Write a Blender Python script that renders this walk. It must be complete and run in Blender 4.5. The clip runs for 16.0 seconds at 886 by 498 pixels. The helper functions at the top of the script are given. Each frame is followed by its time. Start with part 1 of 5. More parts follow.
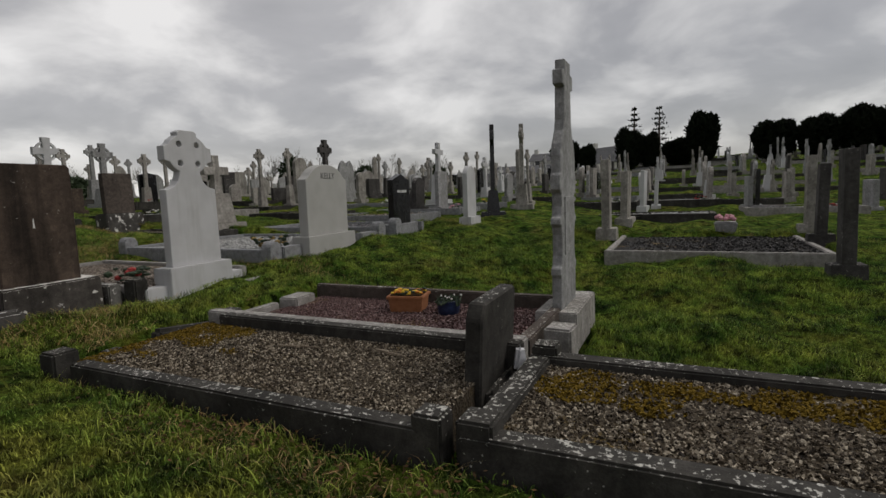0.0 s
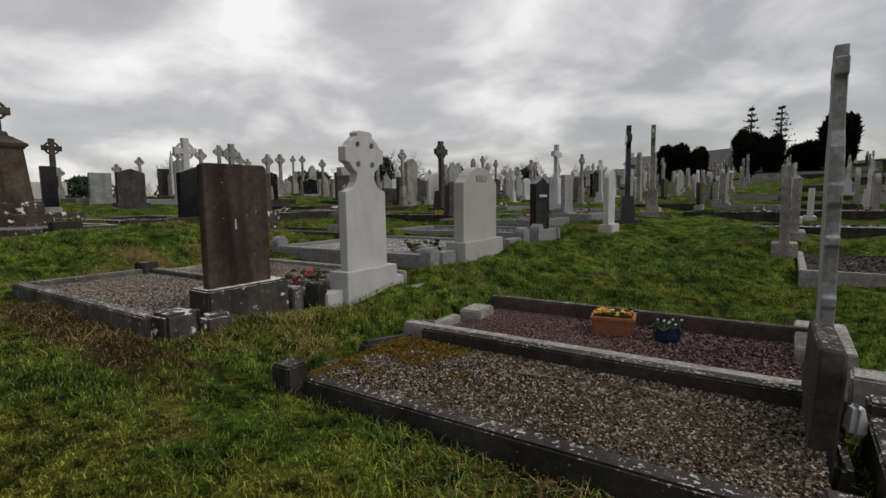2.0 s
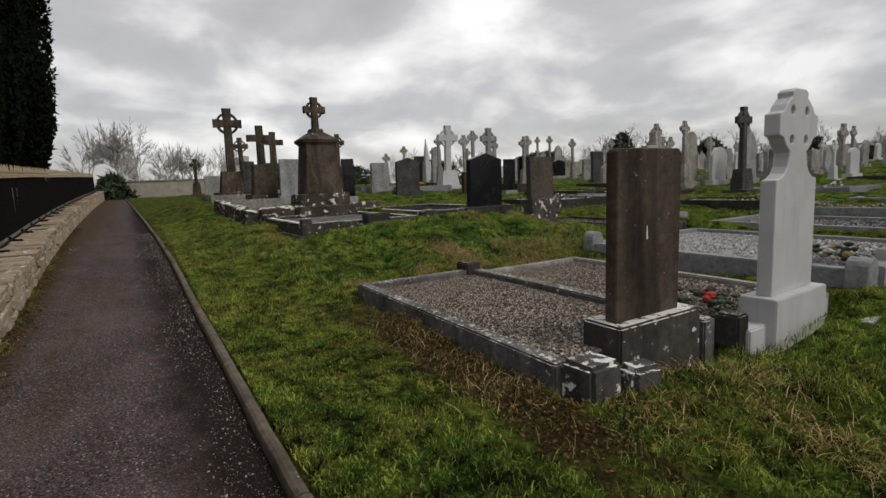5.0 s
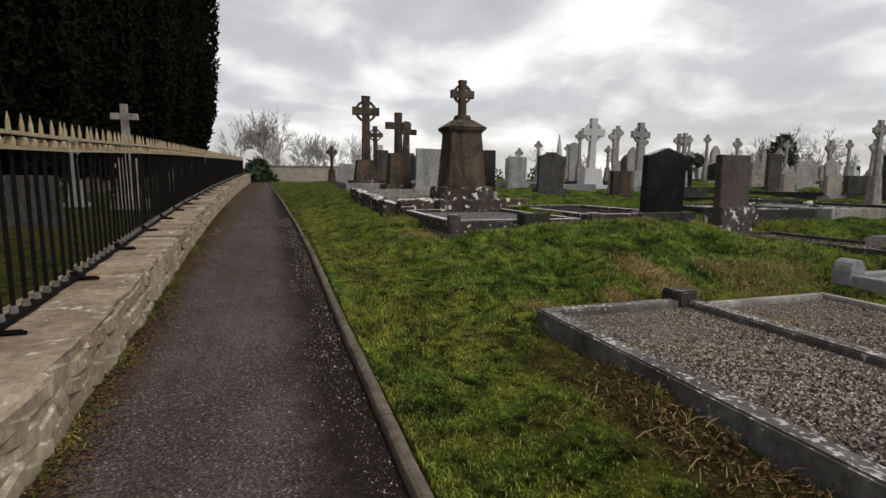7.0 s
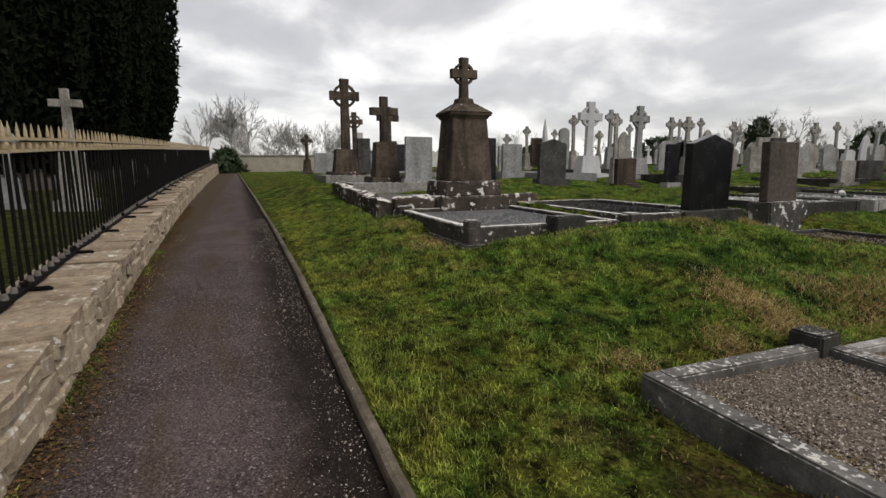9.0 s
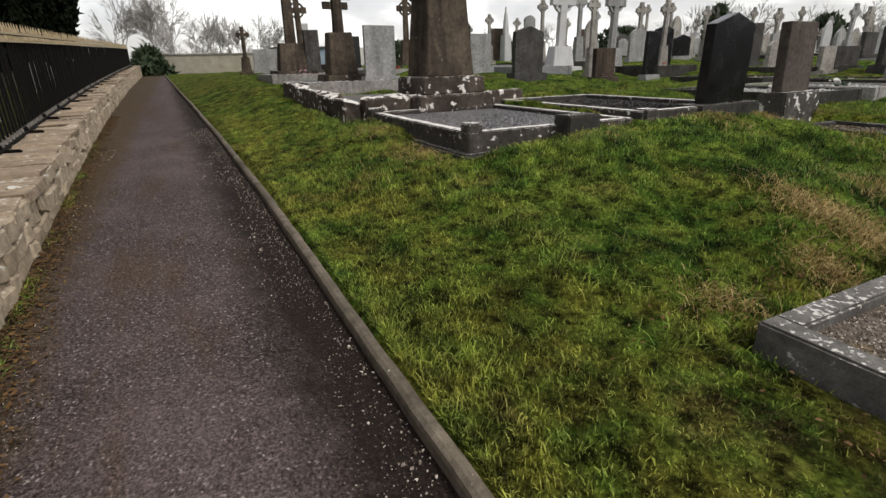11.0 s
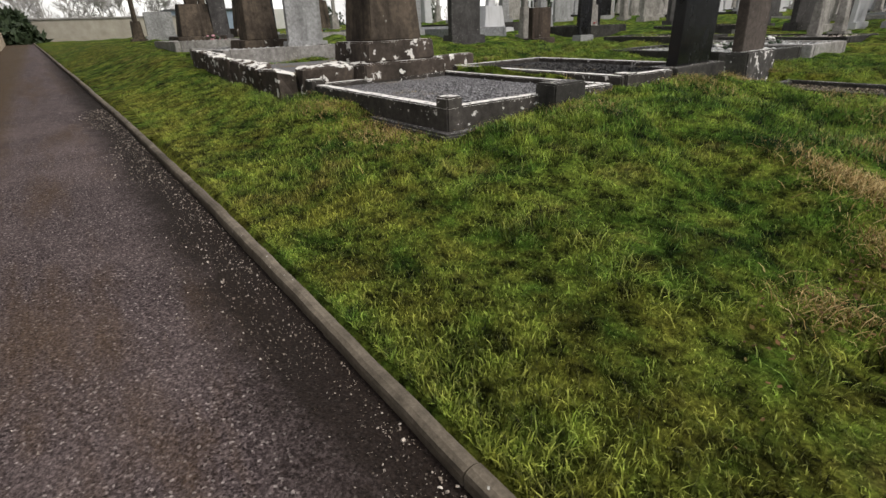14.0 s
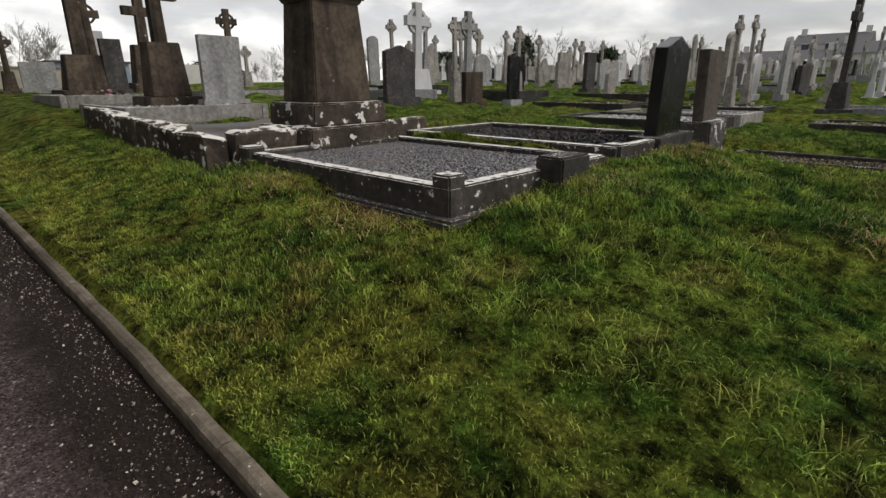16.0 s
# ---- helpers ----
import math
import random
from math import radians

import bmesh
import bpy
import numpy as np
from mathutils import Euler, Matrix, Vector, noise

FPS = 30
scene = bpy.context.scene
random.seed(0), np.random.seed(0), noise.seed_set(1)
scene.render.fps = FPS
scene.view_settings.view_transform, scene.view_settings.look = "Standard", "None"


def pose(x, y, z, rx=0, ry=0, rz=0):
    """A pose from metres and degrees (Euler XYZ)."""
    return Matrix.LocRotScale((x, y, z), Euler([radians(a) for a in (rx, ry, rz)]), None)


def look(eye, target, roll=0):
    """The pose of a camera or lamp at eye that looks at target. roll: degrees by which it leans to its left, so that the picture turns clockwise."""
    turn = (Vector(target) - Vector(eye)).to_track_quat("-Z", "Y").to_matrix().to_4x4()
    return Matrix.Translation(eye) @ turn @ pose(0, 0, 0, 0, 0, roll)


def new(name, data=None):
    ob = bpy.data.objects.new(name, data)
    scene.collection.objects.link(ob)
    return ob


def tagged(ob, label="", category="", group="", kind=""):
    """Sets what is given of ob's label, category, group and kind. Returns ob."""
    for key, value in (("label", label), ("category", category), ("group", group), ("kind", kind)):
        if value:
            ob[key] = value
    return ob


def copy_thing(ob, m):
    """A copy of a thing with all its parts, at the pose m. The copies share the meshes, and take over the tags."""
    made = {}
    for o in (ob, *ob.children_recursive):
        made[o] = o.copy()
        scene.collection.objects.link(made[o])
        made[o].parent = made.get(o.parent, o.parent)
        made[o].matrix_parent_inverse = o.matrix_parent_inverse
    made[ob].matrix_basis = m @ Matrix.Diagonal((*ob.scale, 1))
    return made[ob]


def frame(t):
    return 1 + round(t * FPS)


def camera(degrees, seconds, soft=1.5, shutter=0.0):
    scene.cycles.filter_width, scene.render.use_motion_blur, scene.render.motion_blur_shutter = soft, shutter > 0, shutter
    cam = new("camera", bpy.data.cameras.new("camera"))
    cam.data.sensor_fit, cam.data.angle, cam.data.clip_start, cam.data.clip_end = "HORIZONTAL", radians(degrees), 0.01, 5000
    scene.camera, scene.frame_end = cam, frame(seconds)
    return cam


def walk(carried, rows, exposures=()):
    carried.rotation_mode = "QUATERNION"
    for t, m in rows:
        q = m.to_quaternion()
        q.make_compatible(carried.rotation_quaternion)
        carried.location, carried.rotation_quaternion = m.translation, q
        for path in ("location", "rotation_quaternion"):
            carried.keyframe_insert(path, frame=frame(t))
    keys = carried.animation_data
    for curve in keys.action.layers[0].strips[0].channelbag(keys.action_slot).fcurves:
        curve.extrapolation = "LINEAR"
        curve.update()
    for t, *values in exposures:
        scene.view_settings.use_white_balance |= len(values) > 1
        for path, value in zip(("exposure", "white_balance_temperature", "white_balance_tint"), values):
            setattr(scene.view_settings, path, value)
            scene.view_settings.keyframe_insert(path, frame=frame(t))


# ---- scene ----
cam = camera(82.6, 16.0)

PATH = [
    (0, (-0.137, 0.207, 0.883), (-0.99, 2.003, 0.664), -2.1),
    (0.5, (-0.437, 0.204, 0.903), (-1.442, 1.925, 0.734), -1.1),
    (1, (-0.728, 0.072, 0.952), (-1.711, 1.801, 0.744), -2.2),
    (1.5, (-1.016, 0.066, 0.937), (-2.184, 1.676, 0.726), -1.3),
    (2, (-1.329, 0.063, 0.958), (-2.457, 1.702, 0.754), -0.9),
    (2.5, (-1.634, -0.043, 0.988), (-2.703, 1.634, 0.77), -2.1),
    (3, (-1.948, -0.065, 0.996), (-3.258, 1.425, 0.747), -0.6),
    (3.5, (-2.286, 0.006, 1.039), (-3.647, 1.451, 0.794), -0.6),
    (4, (-2.616, -0.017, 1.077), (-3.971, 1.425, 0.788), -1.8),
    (4.5, (-2.94, -0.038, 1.083), (-4.411, 1.287, 0.8), -1.8),
    (5, (-3.364, -0.026, 1.116), (-5.068, 0.99, 0.858), -2.4),
    (5.2, (-3.496, -0.045, 1.089), (-5.276, 0.829, 0.834), -1.8),
    (7.5, (-5.177, -0.087, 1.121), (-7.063, 0.522, 0.851), 0.4),
    (8, (-5.49, -0.095, 1.175), (-7.37, 0.524, 0.887), 0.2),
    (10.3, (-7.204, -0.204, 1.257), (-8.972, 0.659, 0.896), -1.3),
    (10.5, (-7.264, -0.217, 1.246), (-9.016, 0.667, 0.864), -1.4),
    (11, (-7.287, -0.21, 1.179), (-8.971, 0.621, 0.491), -1.5),
    (11.5, (-7.285, -0.214, 1.172), (-8.94, 0.604, 0.404), -1.5),
    (12, (-7.322, -0.232, 1.163), (-8.986, 0.576, 0.402), -1.5),
    (12.5, (-7.416, -0.249, 1.14), (-9.061, 0.585, 0.368), -0.9),
    (13, (-7.651, -0.235, 1.16), (-9.275, 0.641, 0.388), -1.1),
    (13.5, (-7.872, -0.25, 1.165), (-9.441, 0.712, 0.381), 0.2),
    (14, (-8.192, -0.298, 1.186), (-9.681, 0.759, 0.37), -2.2),
    (14.5, (-8.508, -0.255, 1.168), (-9.929, 0.872, 0.326), -3.0),
    (15, (-8.813, -0.162, 1.19), (-10.168, 1.1, 0.435), -1.6),
    (15.5, (-9.142, -0.15, 1.224), (-10.379, 1.257, 0.524), -1.4),
    (16, (-9.405, -0.146, 1.205), (-10.719, 1.226, 0.581), -0.4),
]
walk(cam, [(t, look(eye, target, roll)) for t, eye, target, roll in PATH],
     [(0, -0.47, 6750, 10), (1.5, -0.32, 6750, 10), (3.5, -0.24, 6750, 10), (5, -0.15, 6750, 10), (8, 0.1, 6750, 10), (10.5, 0.15, 6750, 10), (11, 0.45, 6750, 10), (11.5, 0.9, 6750, 10), (13, 0.86, 6750, 10), (14.5, 0.55, 6750, 10), (15.5, 0.36, 6750, 10), (16, 0.17, 6750, 10)])
# ---- world, sun ----
SUN_AZ, SUN_EL = 38.0, 50.0


def build_world():
    w = bpy.data.worlds.new("overcast_sky")
    scene.world = w
    w.use_nodes = True
    nt = w.node_tree
    nt.nodes.clear()
    N, L = nt.nodes.new, nt.links.new
    out, bg = N("ShaderNodeOutputWorld"), N("ShaderNodeBackground")
    sky = N("ShaderNodeTexSky")
    sky.sky_type, sky.sun_disc = "NISHITA", False
    sky.sun_elevation, sky.sun_rotation = radians(SUN_EL), radians(90 - SUN_AZ)
    co = N("ShaderNodeTexCoord")
    sep = N("ShaderNodeSeparateXYZ")
    L(co.outputs["Generated"], sep.inputs[0])
    zc = N("ShaderNodeMath"); zc.operation = "MAXIMUM"; zc.inputs[1].default_value = 0.0
    L(sep.outputs[2], zc.inputs[0])
    za = N("ShaderNodeMath"); za.operation = "ADD"; za.inputs[1].default_value = 0.32
    L(zc.outputs[0], za.inputs[0])
    dx, dy = N("ShaderNodeMath"), N("ShaderNodeMath")
    for d, i in ((dx, 0), (dy, 1)):
        d.operation = "DIVIDE"
        L(sep.outputs[i], d.inputs[0]); L(za.outputs[0], d.inputs[1])
    comb = N("ShaderNodeCombineXYZ")
    L(dx.outputs[0], comb.inputs[0]); L(dy.outputs[0], comb.inputs[1])
    big = N("ShaderNodeTexNoise")
    big.inputs["Scale"].default_value, big.inputs["Detail"].default_value = 1.9, 7.0
    big.inputs["Roughness"].default_value, big.inputs["Distortion"].default_value = 0.5, 0.25
    L(comb.outputs[0], big.inputs["Vector"])
    ramp = N("ShaderNodeValToRGB")
    e = ramp.color_ramp.elements
    e[0].position, e[0].color = 0.33, (0.33, 0.328, 0.34, 1)
    e[1].position, e[1].color = 0.64, (0.74, 0.736, 0.742, 1)
    m = e.new(0.46); m.color = (0.40, 0.397, 0.41, 1)
    m = e.new(0.53); m.color = (0.53, 0.526, 0.534, 1)
    L(big.outputs["Fac"], ramp.inputs[0])
    # brighter towards the veiled sun
    sv = Vector((math.cos(radians(SUN_AZ)) * math.cos(radians(SUN_EL)), math.sin(radians(SUN_AZ)) * math.cos(radians(SUN_EL)), math.sin(radians(SUN_EL))))
    dot = N("ShaderNodeVectorMath"); dot.operation = "DOT_PRODUCT"
    L(co.outputs["Generated"], dot.inputs[0]); dot.inputs[1].default_value = sv
    mr = N("ShaderNodeMapRange")
    mr.inputs["From Min"].default_value, mr.inputs["From Max"].default_value = 0.0, 1.0
    mr.inputs["To Min"].default_value, mr.inputs["To Max"].default_value = 0.92, 1.12
    L(dot.outputs["Value"], mr.inputs["Value"])
    mul = N("ShaderNodeVectorMath"); mul.operation = "SCALE"
    L(ramp.outputs[0], mul.inputs[0]); L(mr.outputs[0], mul.inputs["Scale"])
    gap = Vector((math.cos(radians(154)) * .86, math.sin(radians(154)) * .86, .5)).normalized()
    dot2 = N("ShaderNodeVectorMath"); dot2.operation = "DOT_PRODUCT"
    L(co.outputs["Generated"], dot2.inputs[0]); dot2.inputs[1].default_value = gap
    mr2 = N("ShaderNodeMapRange"); mr2.interpolation_type = "SMOOTHSTEP"
    mr2.inputs["From Min"].default_value, mr2.inputs["From Max"].default_value = 0.55, 1.0
    mr2.inputs["To Min"].default_value, mr2.inputs["To Max"].default_value = 1.08, 1.55
    L(dot2.outputs["Value"], mr2.inputs["Value"])
    mul2 = N("ShaderNodeVectorMath"); mul2.operation = "SCALE"
    L(mul.outputs[0], mul2.inputs[0]); L(mr2.outputs[0], mul2.inputs["Scale"])
    thin = N("ShaderNodeVectorMath"); thin.operation = "SCALE"; thin.inputs["Scale"].default_value = 0.02
    L(sky.outputs[0], thin.inputs[0])
    add = N("ShaderNodeVectorMath"); add.operation = "ADD"
    L(mul2.outputs[0], add.inputs[0]); L(thin.outputs[0], add.inputs[1])
    L(add.outputs[0], bg.inputs["Color"])
    bg.inputs["Strength"].default_value = 1.0
    L(bg.outputs[0], out.inputs[0])
    s = bpy.data.lights.new("sun", "SUN")
    s.energy, s.angle, s.color = 1.5, radians(20), (1.0, 0.96, 0.9)
    lamp = new("sun", s)
    lamp.matrix_world = look((0, 0, 30), Vector((0, 0, 30)) - sv)


build_world()

# ---- materials ----
MATS = {}


class Mat:
    def __init__(self, name, rough=0.8, metal=0.0, spec=0.4):
        self.m = bpy.data.materials.new(name)
        self.m.use_nodes = True
        self.nt = self.m.node_tree
        self.b = self.nt.nodes["Principled BSDF"]
        self.b.inputs["Roughness"].default_value = rough
        self.b.inputs["Metallic"].default_value = metal
        self.b.inputs["Specular IOR Level"].default_value = spec
        self.co = self.nt.nodes.new("ShaderNodeNewGeometry").outputs["Position"]
        self.h = None
        MATS[name] = self.m

    def n(self, kind, **kw):
        node = self.nt.nodes.new(kind)
        for k, v in kw.items():
            node.inputs[k].default_value = v
        return node

    def link(self, a, b):
        self.nt.links.new(a, b)

    def noise(self, scale, detail=4.0, rough=0.55, stretch=None):
        t = self.n("ShaderNodeTexNoise", Scale=scale, Detail=detail, Roughness=rough)
        if stretch:
            v = self.n("ShaderNodeVectorMath"); v.operation = "MULTIPLY"
            self.link(self.co, v.inputs[0]); v.inputs[1].default_value = stretch
            self.link(v.outputs[0], t.inputs["Vector"])
        else:
            self.link(self.co, t.inputs["Vector"])
        return t.outputs["Fac"]

    def voronoi(self, scale, out="Distance"):
        t = self.n("ShaderNodeTexVoronoi", Scale=scale)
        self.link(self.co, t.inputs["Vector"])
        return t.outputs[out]

    def ramp(self, fac, *stops):
        r = self.n("ShaderNodeValToRGB")
        el = r.color_ramp.elements
        while len(el) < len(stops):
            el.new(0.5)
        for e, (p, c) in zip(el, stops):
            e.position = p
            e.color = (*c, 1) if not isinstance(c, (int, float)) else (c, c, c, 1)
        self.link(fac, r.inputs[0])
        return r.outputs[0]

    def mix(self, fac, a, b, mode="MIX"):
        x = self.nt.nodes.new("ShaderNodeMix")
        x.data_type, x.blend_type = "RGBA", mode
        for sock, v in ((x.inputs[0], fac), (x.inputs[6], a), (x.inputs[7], b)):
            if isinstance(v, (int, float)):
                sock.default_value = v
            elif isinstance(v, tuple):
                sock.default_value = (*v, 1)
            else:
                self.link(v, sock)
        return x.outputs[2]

    def math(self, op, a, b):
        x = self.nt.nodes.new("ShaderNodeMath")
        x.operation = op
        for sock, v in ((x.inputs[0], a), (x.inputs[1], b)):
            if isinstance(v, (int, float)):
                sock.default_value = v
            else:
                self.link(v, sock)
        return x.outputs[0]

    def up(self):
        g = self.nt.nodes.new("ShaderNodeNewGeometry")
        s = self.nt.nodes.new("ShaderNodeSeparateXYZ")
        self.link(g.outputs["Normal"], s.inputs[0])
        return s.outputs[2]

    def random(self):
        return self.nt.nodes.new("ShaderNodeObjectInfo").outputs["Random"]

    def island(self):
        return self.nt.nodes.new("ShaderNodeNewGeometry").outputs["Random Per Island"]

    def done(self, colour, bump=None, strength=0.3, dist=0.01, rough=None):
        self.link(colour, self.b.inputs["Base Color"])
        if rough is not None:
            self.link(rough, self.b.inputs["Roughness"])
        if bump is not None:
            bn = self.n("ShaderNodeBump", Strength=strength, Distance=dist)
            self.link(bump, bn.inputs["Height"])
            self.link(bn.outputs[0], self.b.inputs["Normal"])
        return self.m


def stone_mat(name, base, stain, lichen=0.3, rough=0.85, grain=90.0, streak=0.5, lichen_col=(0.50, 0.49, 0.45), var=0.15, lichen_scale=38.0, cap=0.11):
    """Weathered stone: grain, vertical streaks, pale lichen that is thicker on top."""
    k = Mat(name, rough, spec=0.18)
    tint = k.mix(k.math("MULTIPLY", k.random(), var), base, tuple(c * 0.55 for c in base))
    blotch = k.ramp(k.noise(2.3, 6.0, 0.62), (0.38, 0), (0.68, 1))
    col = k.mix(k.math("MULTIPLY", blotch, 0.75), tint, stain)
    st = k.ramp(k.noise(5.0, 4.0, 0.6, (1, 1, 0.09)), (0.45, 0), (0.72, 1))
    col = k.mix(k.math("MULTIPLY", st, streak), col, tuple(c * 0.6 for c in stain))
    mott = k.noise(16.0, 5.0, 0.65)
    col = k.mix(0.55, col, k.ramp(mott, (0.3, 0.18), (0.7, 0.78)), "OVERLAY")
    g = k.noise(grain, 3.0, 0.6)
    col = k.mix(0.35, col, k.ramp(g, (0.3, 0.25), (0.7, 0.75)), "OVERLAY")
    if lichen:
        upf = k.ramp(k.up(), (0.3, 0.0), (0.9, cap))
        ln = k.math("ADD", k.noise(lichen_scale, 4.0, 0.6), upf)
        ln = k.math("ADD", ln, k.math("MULTIPLY", k.math("SUBTRACT", k.noise(4.0, 3.0), 0.5), 0.35))
        lm = k.ramp(ln, (0.745 - 0.12 * lichen, 0), (0.785 - 0.12 * lichen, 1))
        col = k.mix(lm, col, lichen_col)
    return k.done(col, k.mix(0.5, g, k.noise(14.0, 5.0, 0.65)), 0.35, 0.012)


stone_mat("kerb_stone", (0.066, 0.062, 0.056), (0.013, 0.0125, 0.011), 0.45, streak=0.5, cap=0.105, lichen_scale=42.0)
stone_mat("grey_kerb", (0.165, 0.158, 0.148), (0.050, 0.046, 0.042), 0.7, lichen_scale=28.0, cap=0.10, lichen_col=(0.54, 0.525, 0.49))
stone_mat("lichen_kerb", (0.085, 0.076, 0.068), (0.025, 0.022, 0.019), 0.75, lichen_scale=16.0, cap=0.27, lichen_col=(0.66, 0.645, 0.61))
stone_mat("grey_stone", (0.36, 0.36, 0.36), (0.20, 0.20, 0.195), 0.25)
stone_mat("worn_stone", (0.38, 0.36, 0.33), (0.13, 0.118, 0.105), 0.6)
stone_mat("dark_stone", (0.085, 0.080, 0.078), (0.032, 0.030, 0.028), 0.45)
stone_mat("brown_stone", (0.092, 0.068, 0.053), (0.028, 0.021, 0.017), 0.25, streak=0.9)
stone_mat("monument_stone", (0.115, 0.090, 0.067), (0.018, 0.0145, 0.012), 0.35, streak=0.95, lichen_scale=9.0, cap=0.06)
stone_mat("worn_brown_stone", (0.105, 0.086, 0.074), (0.055, 0.044, 0.038), 0.2)
stone_mat("lichen_stone", (0.10, 0.094, 0.088), (0.04, 0.037, 0.033), 1.25, lichen_scale=10.0, lichen_col=(0.70, 0.69, 0.66))
stone_mat("pale_concrete", (0.36, 0.345, 0.33), (0.20, 0.185, 0.165), 0.5)
stone_mat("grey_granite", (0.27, 0.275, 0.285), (0.21, 0.21, 0.215), 0.0, 0.55, 160.0, 0.15)
stone_mat("rubble_stone", (0.44, 0.365, 0.27), (0.17, 0.13, 0.085), 0.55, streak=0.2, var=0.55, lichen_scale=16.0)
stone_mat("coping_stone", (0.36, 0.285, 0.205), (0.115, 0.082, 0.055), 0.6, streak=0.1, var=0.3, lichen_scale=13.0, cap=0.03)
stone_mat("kerb_concrete", (0.165, 0.138, 0.105), (0.030, 0.024, 0.016), 0.1, streak=0.1, var=0.4, cap=0.02)


def plain_stones():
    k = Mat("white_marble", 0.55)
    col = k.mix(k.ramp(k.noise(3.0, 6.0), (0.4, 0), (0.75, 0.6)), (0.53, 0.53, 0.54), (0.37, 0.37, 0.37))
    st = k.ramp(k.noise(7.0, 4.0, 0.6, (1, 1, 0.1)), (0.52, 0), (0.8, 0.5))
    k.done(k.mix(st, col, (0.27, 0.27, 0.25)), k.noise(60.0), 0.1, 0.004)
    k = Mat("black_granite", 0.16, spec=0.5)
    sp = k.ramp(k.noise(300.0, 2.0), (0.55, 0), (0.8, 1))
    k.done(k.mix(sp, (0.006, 0.006, 0.007), (0.03, 0.03, 0.033)), rough=k.ramp(k.noise(4.0), (0.3, 0.12), (0.8, 0.4)))
    k = Mat("lettering", 0.7)
    k.done(k.mix(k.noise(40.0), (0.09, 0.09, 0.09), (0.16, 0.16, 0.16)))
    k = Mat("silver_lettering", 0.5)
    k.done(k.mix(k.noise(40.0), (0.5, 0.5, 0.5), (0.62, 0.62, 0.6)))


plain_stones()


def grass_colour(k):
    """Dark rough grass, yellower moss on the trodden verge, straw in patches."""
    big = k.noise(0.55, 3.0, 0.55)
    mid = k.noise(2.3, 5.0, 0.62)
    col = k.ramp(mid, (0.34, (0.018, 0.050, 0.008)), (0.47, (0.086, 0.162, 0.022)), (0.62, (0.205, 0.275, 0.042)))
    xyz = k.nt.nodes.new("ShaderNodeSeparateXYZ")
    k.link(k.co, xyz.inputs[0])
    verge = k.ramp(k.math("ADD", k.math("MULTIPLY", xyz.outputs[1], 0.12), k.math("MULTIPLY", big, 0.5)), (0.36, 1), (0.62, 0))
    m = k.math("ADD", k.math("MULTIPLY", big, 0.45), k.math("MULTIPLY", k.noise(3.7, 5.0, 0.65), 0.55))
    m = k.math("ADD", m, k.math("MULTIPLY", verge, 0.06))
    moss = k.ramp(m, (0.49, 0), (0.64, 1))
    col = k.mix(k.math("MULTIPLY", moss, 0.62), col, (0.245, 0.215, 0.038))
    # trodden turf beside the path
    col = k.mix(k.math("MULTIPLY", verge, 0.17), col, (0.060, 0.072, 0.016))
    straw = k.ramp(k.noise(1.25, 5.0, 0.68), (0.585, 0), (0.70, 1))
    col = k.mix(k.math("MULTIPLY", straw, 0.5), col, (0.30, 0.225, 0.075))
    # noise paints shade into the colour for hollows between tussocks, and brighter crowns
    col = k.mix(1.0, col, k.ramp(k.noise(7.5, 6.0, 0.72), (0.38, 0.15), (0.51, 1.08), (0.65, 1.8)), "MULTIPLY")
    # trodden bare earth beside the gravelled grave
    ay = k.math("ABSOLUTE", k.math("ADD", xyz.outputs[1], -1.66), 0.0)
    ax = k.math("ABSOLUTE", k.math("ADD", xyz.outputs[0], 6.2), 0.0)
    d = k.math("MAXIMUM", k.math("DIVIDE", ay, 0.32), k.math("DIVIDE", ax, 2.4))
    d = k.math("ADD", k.math("MULTIPLY", d, 0.5), k.math("MULTIPLY", k.noise(4.0, 5.0, 0.65), 0.7))
    earth = k.ramp(d, (0.58, 1), (0.80, 0))
    col = k.mix(k.math("MULTIPLY", earth, 0.85), col, k.ramp(k.noise(45.0, 4.0, 0.7), (0.35, (0.035, 0.022, 0.012)), (0.68, (0.16, 0.10, 0.045))))
    # needle-brown tint that paints the cypresses' shade beyond the railing
    rail_shade = k.ramp(k.math("ADD", k.math("MULTIPLY", xyz.outputs[1], 0.1), k.math("MULTIPLY", k.noise(1.0, 4.0), 0.3)), (0.0, 1), (0.06, 0))
    return k.mix(k.math("MULTIPLY", rail_shade, 0.6), col, (0.055, 0.042, 0.024))


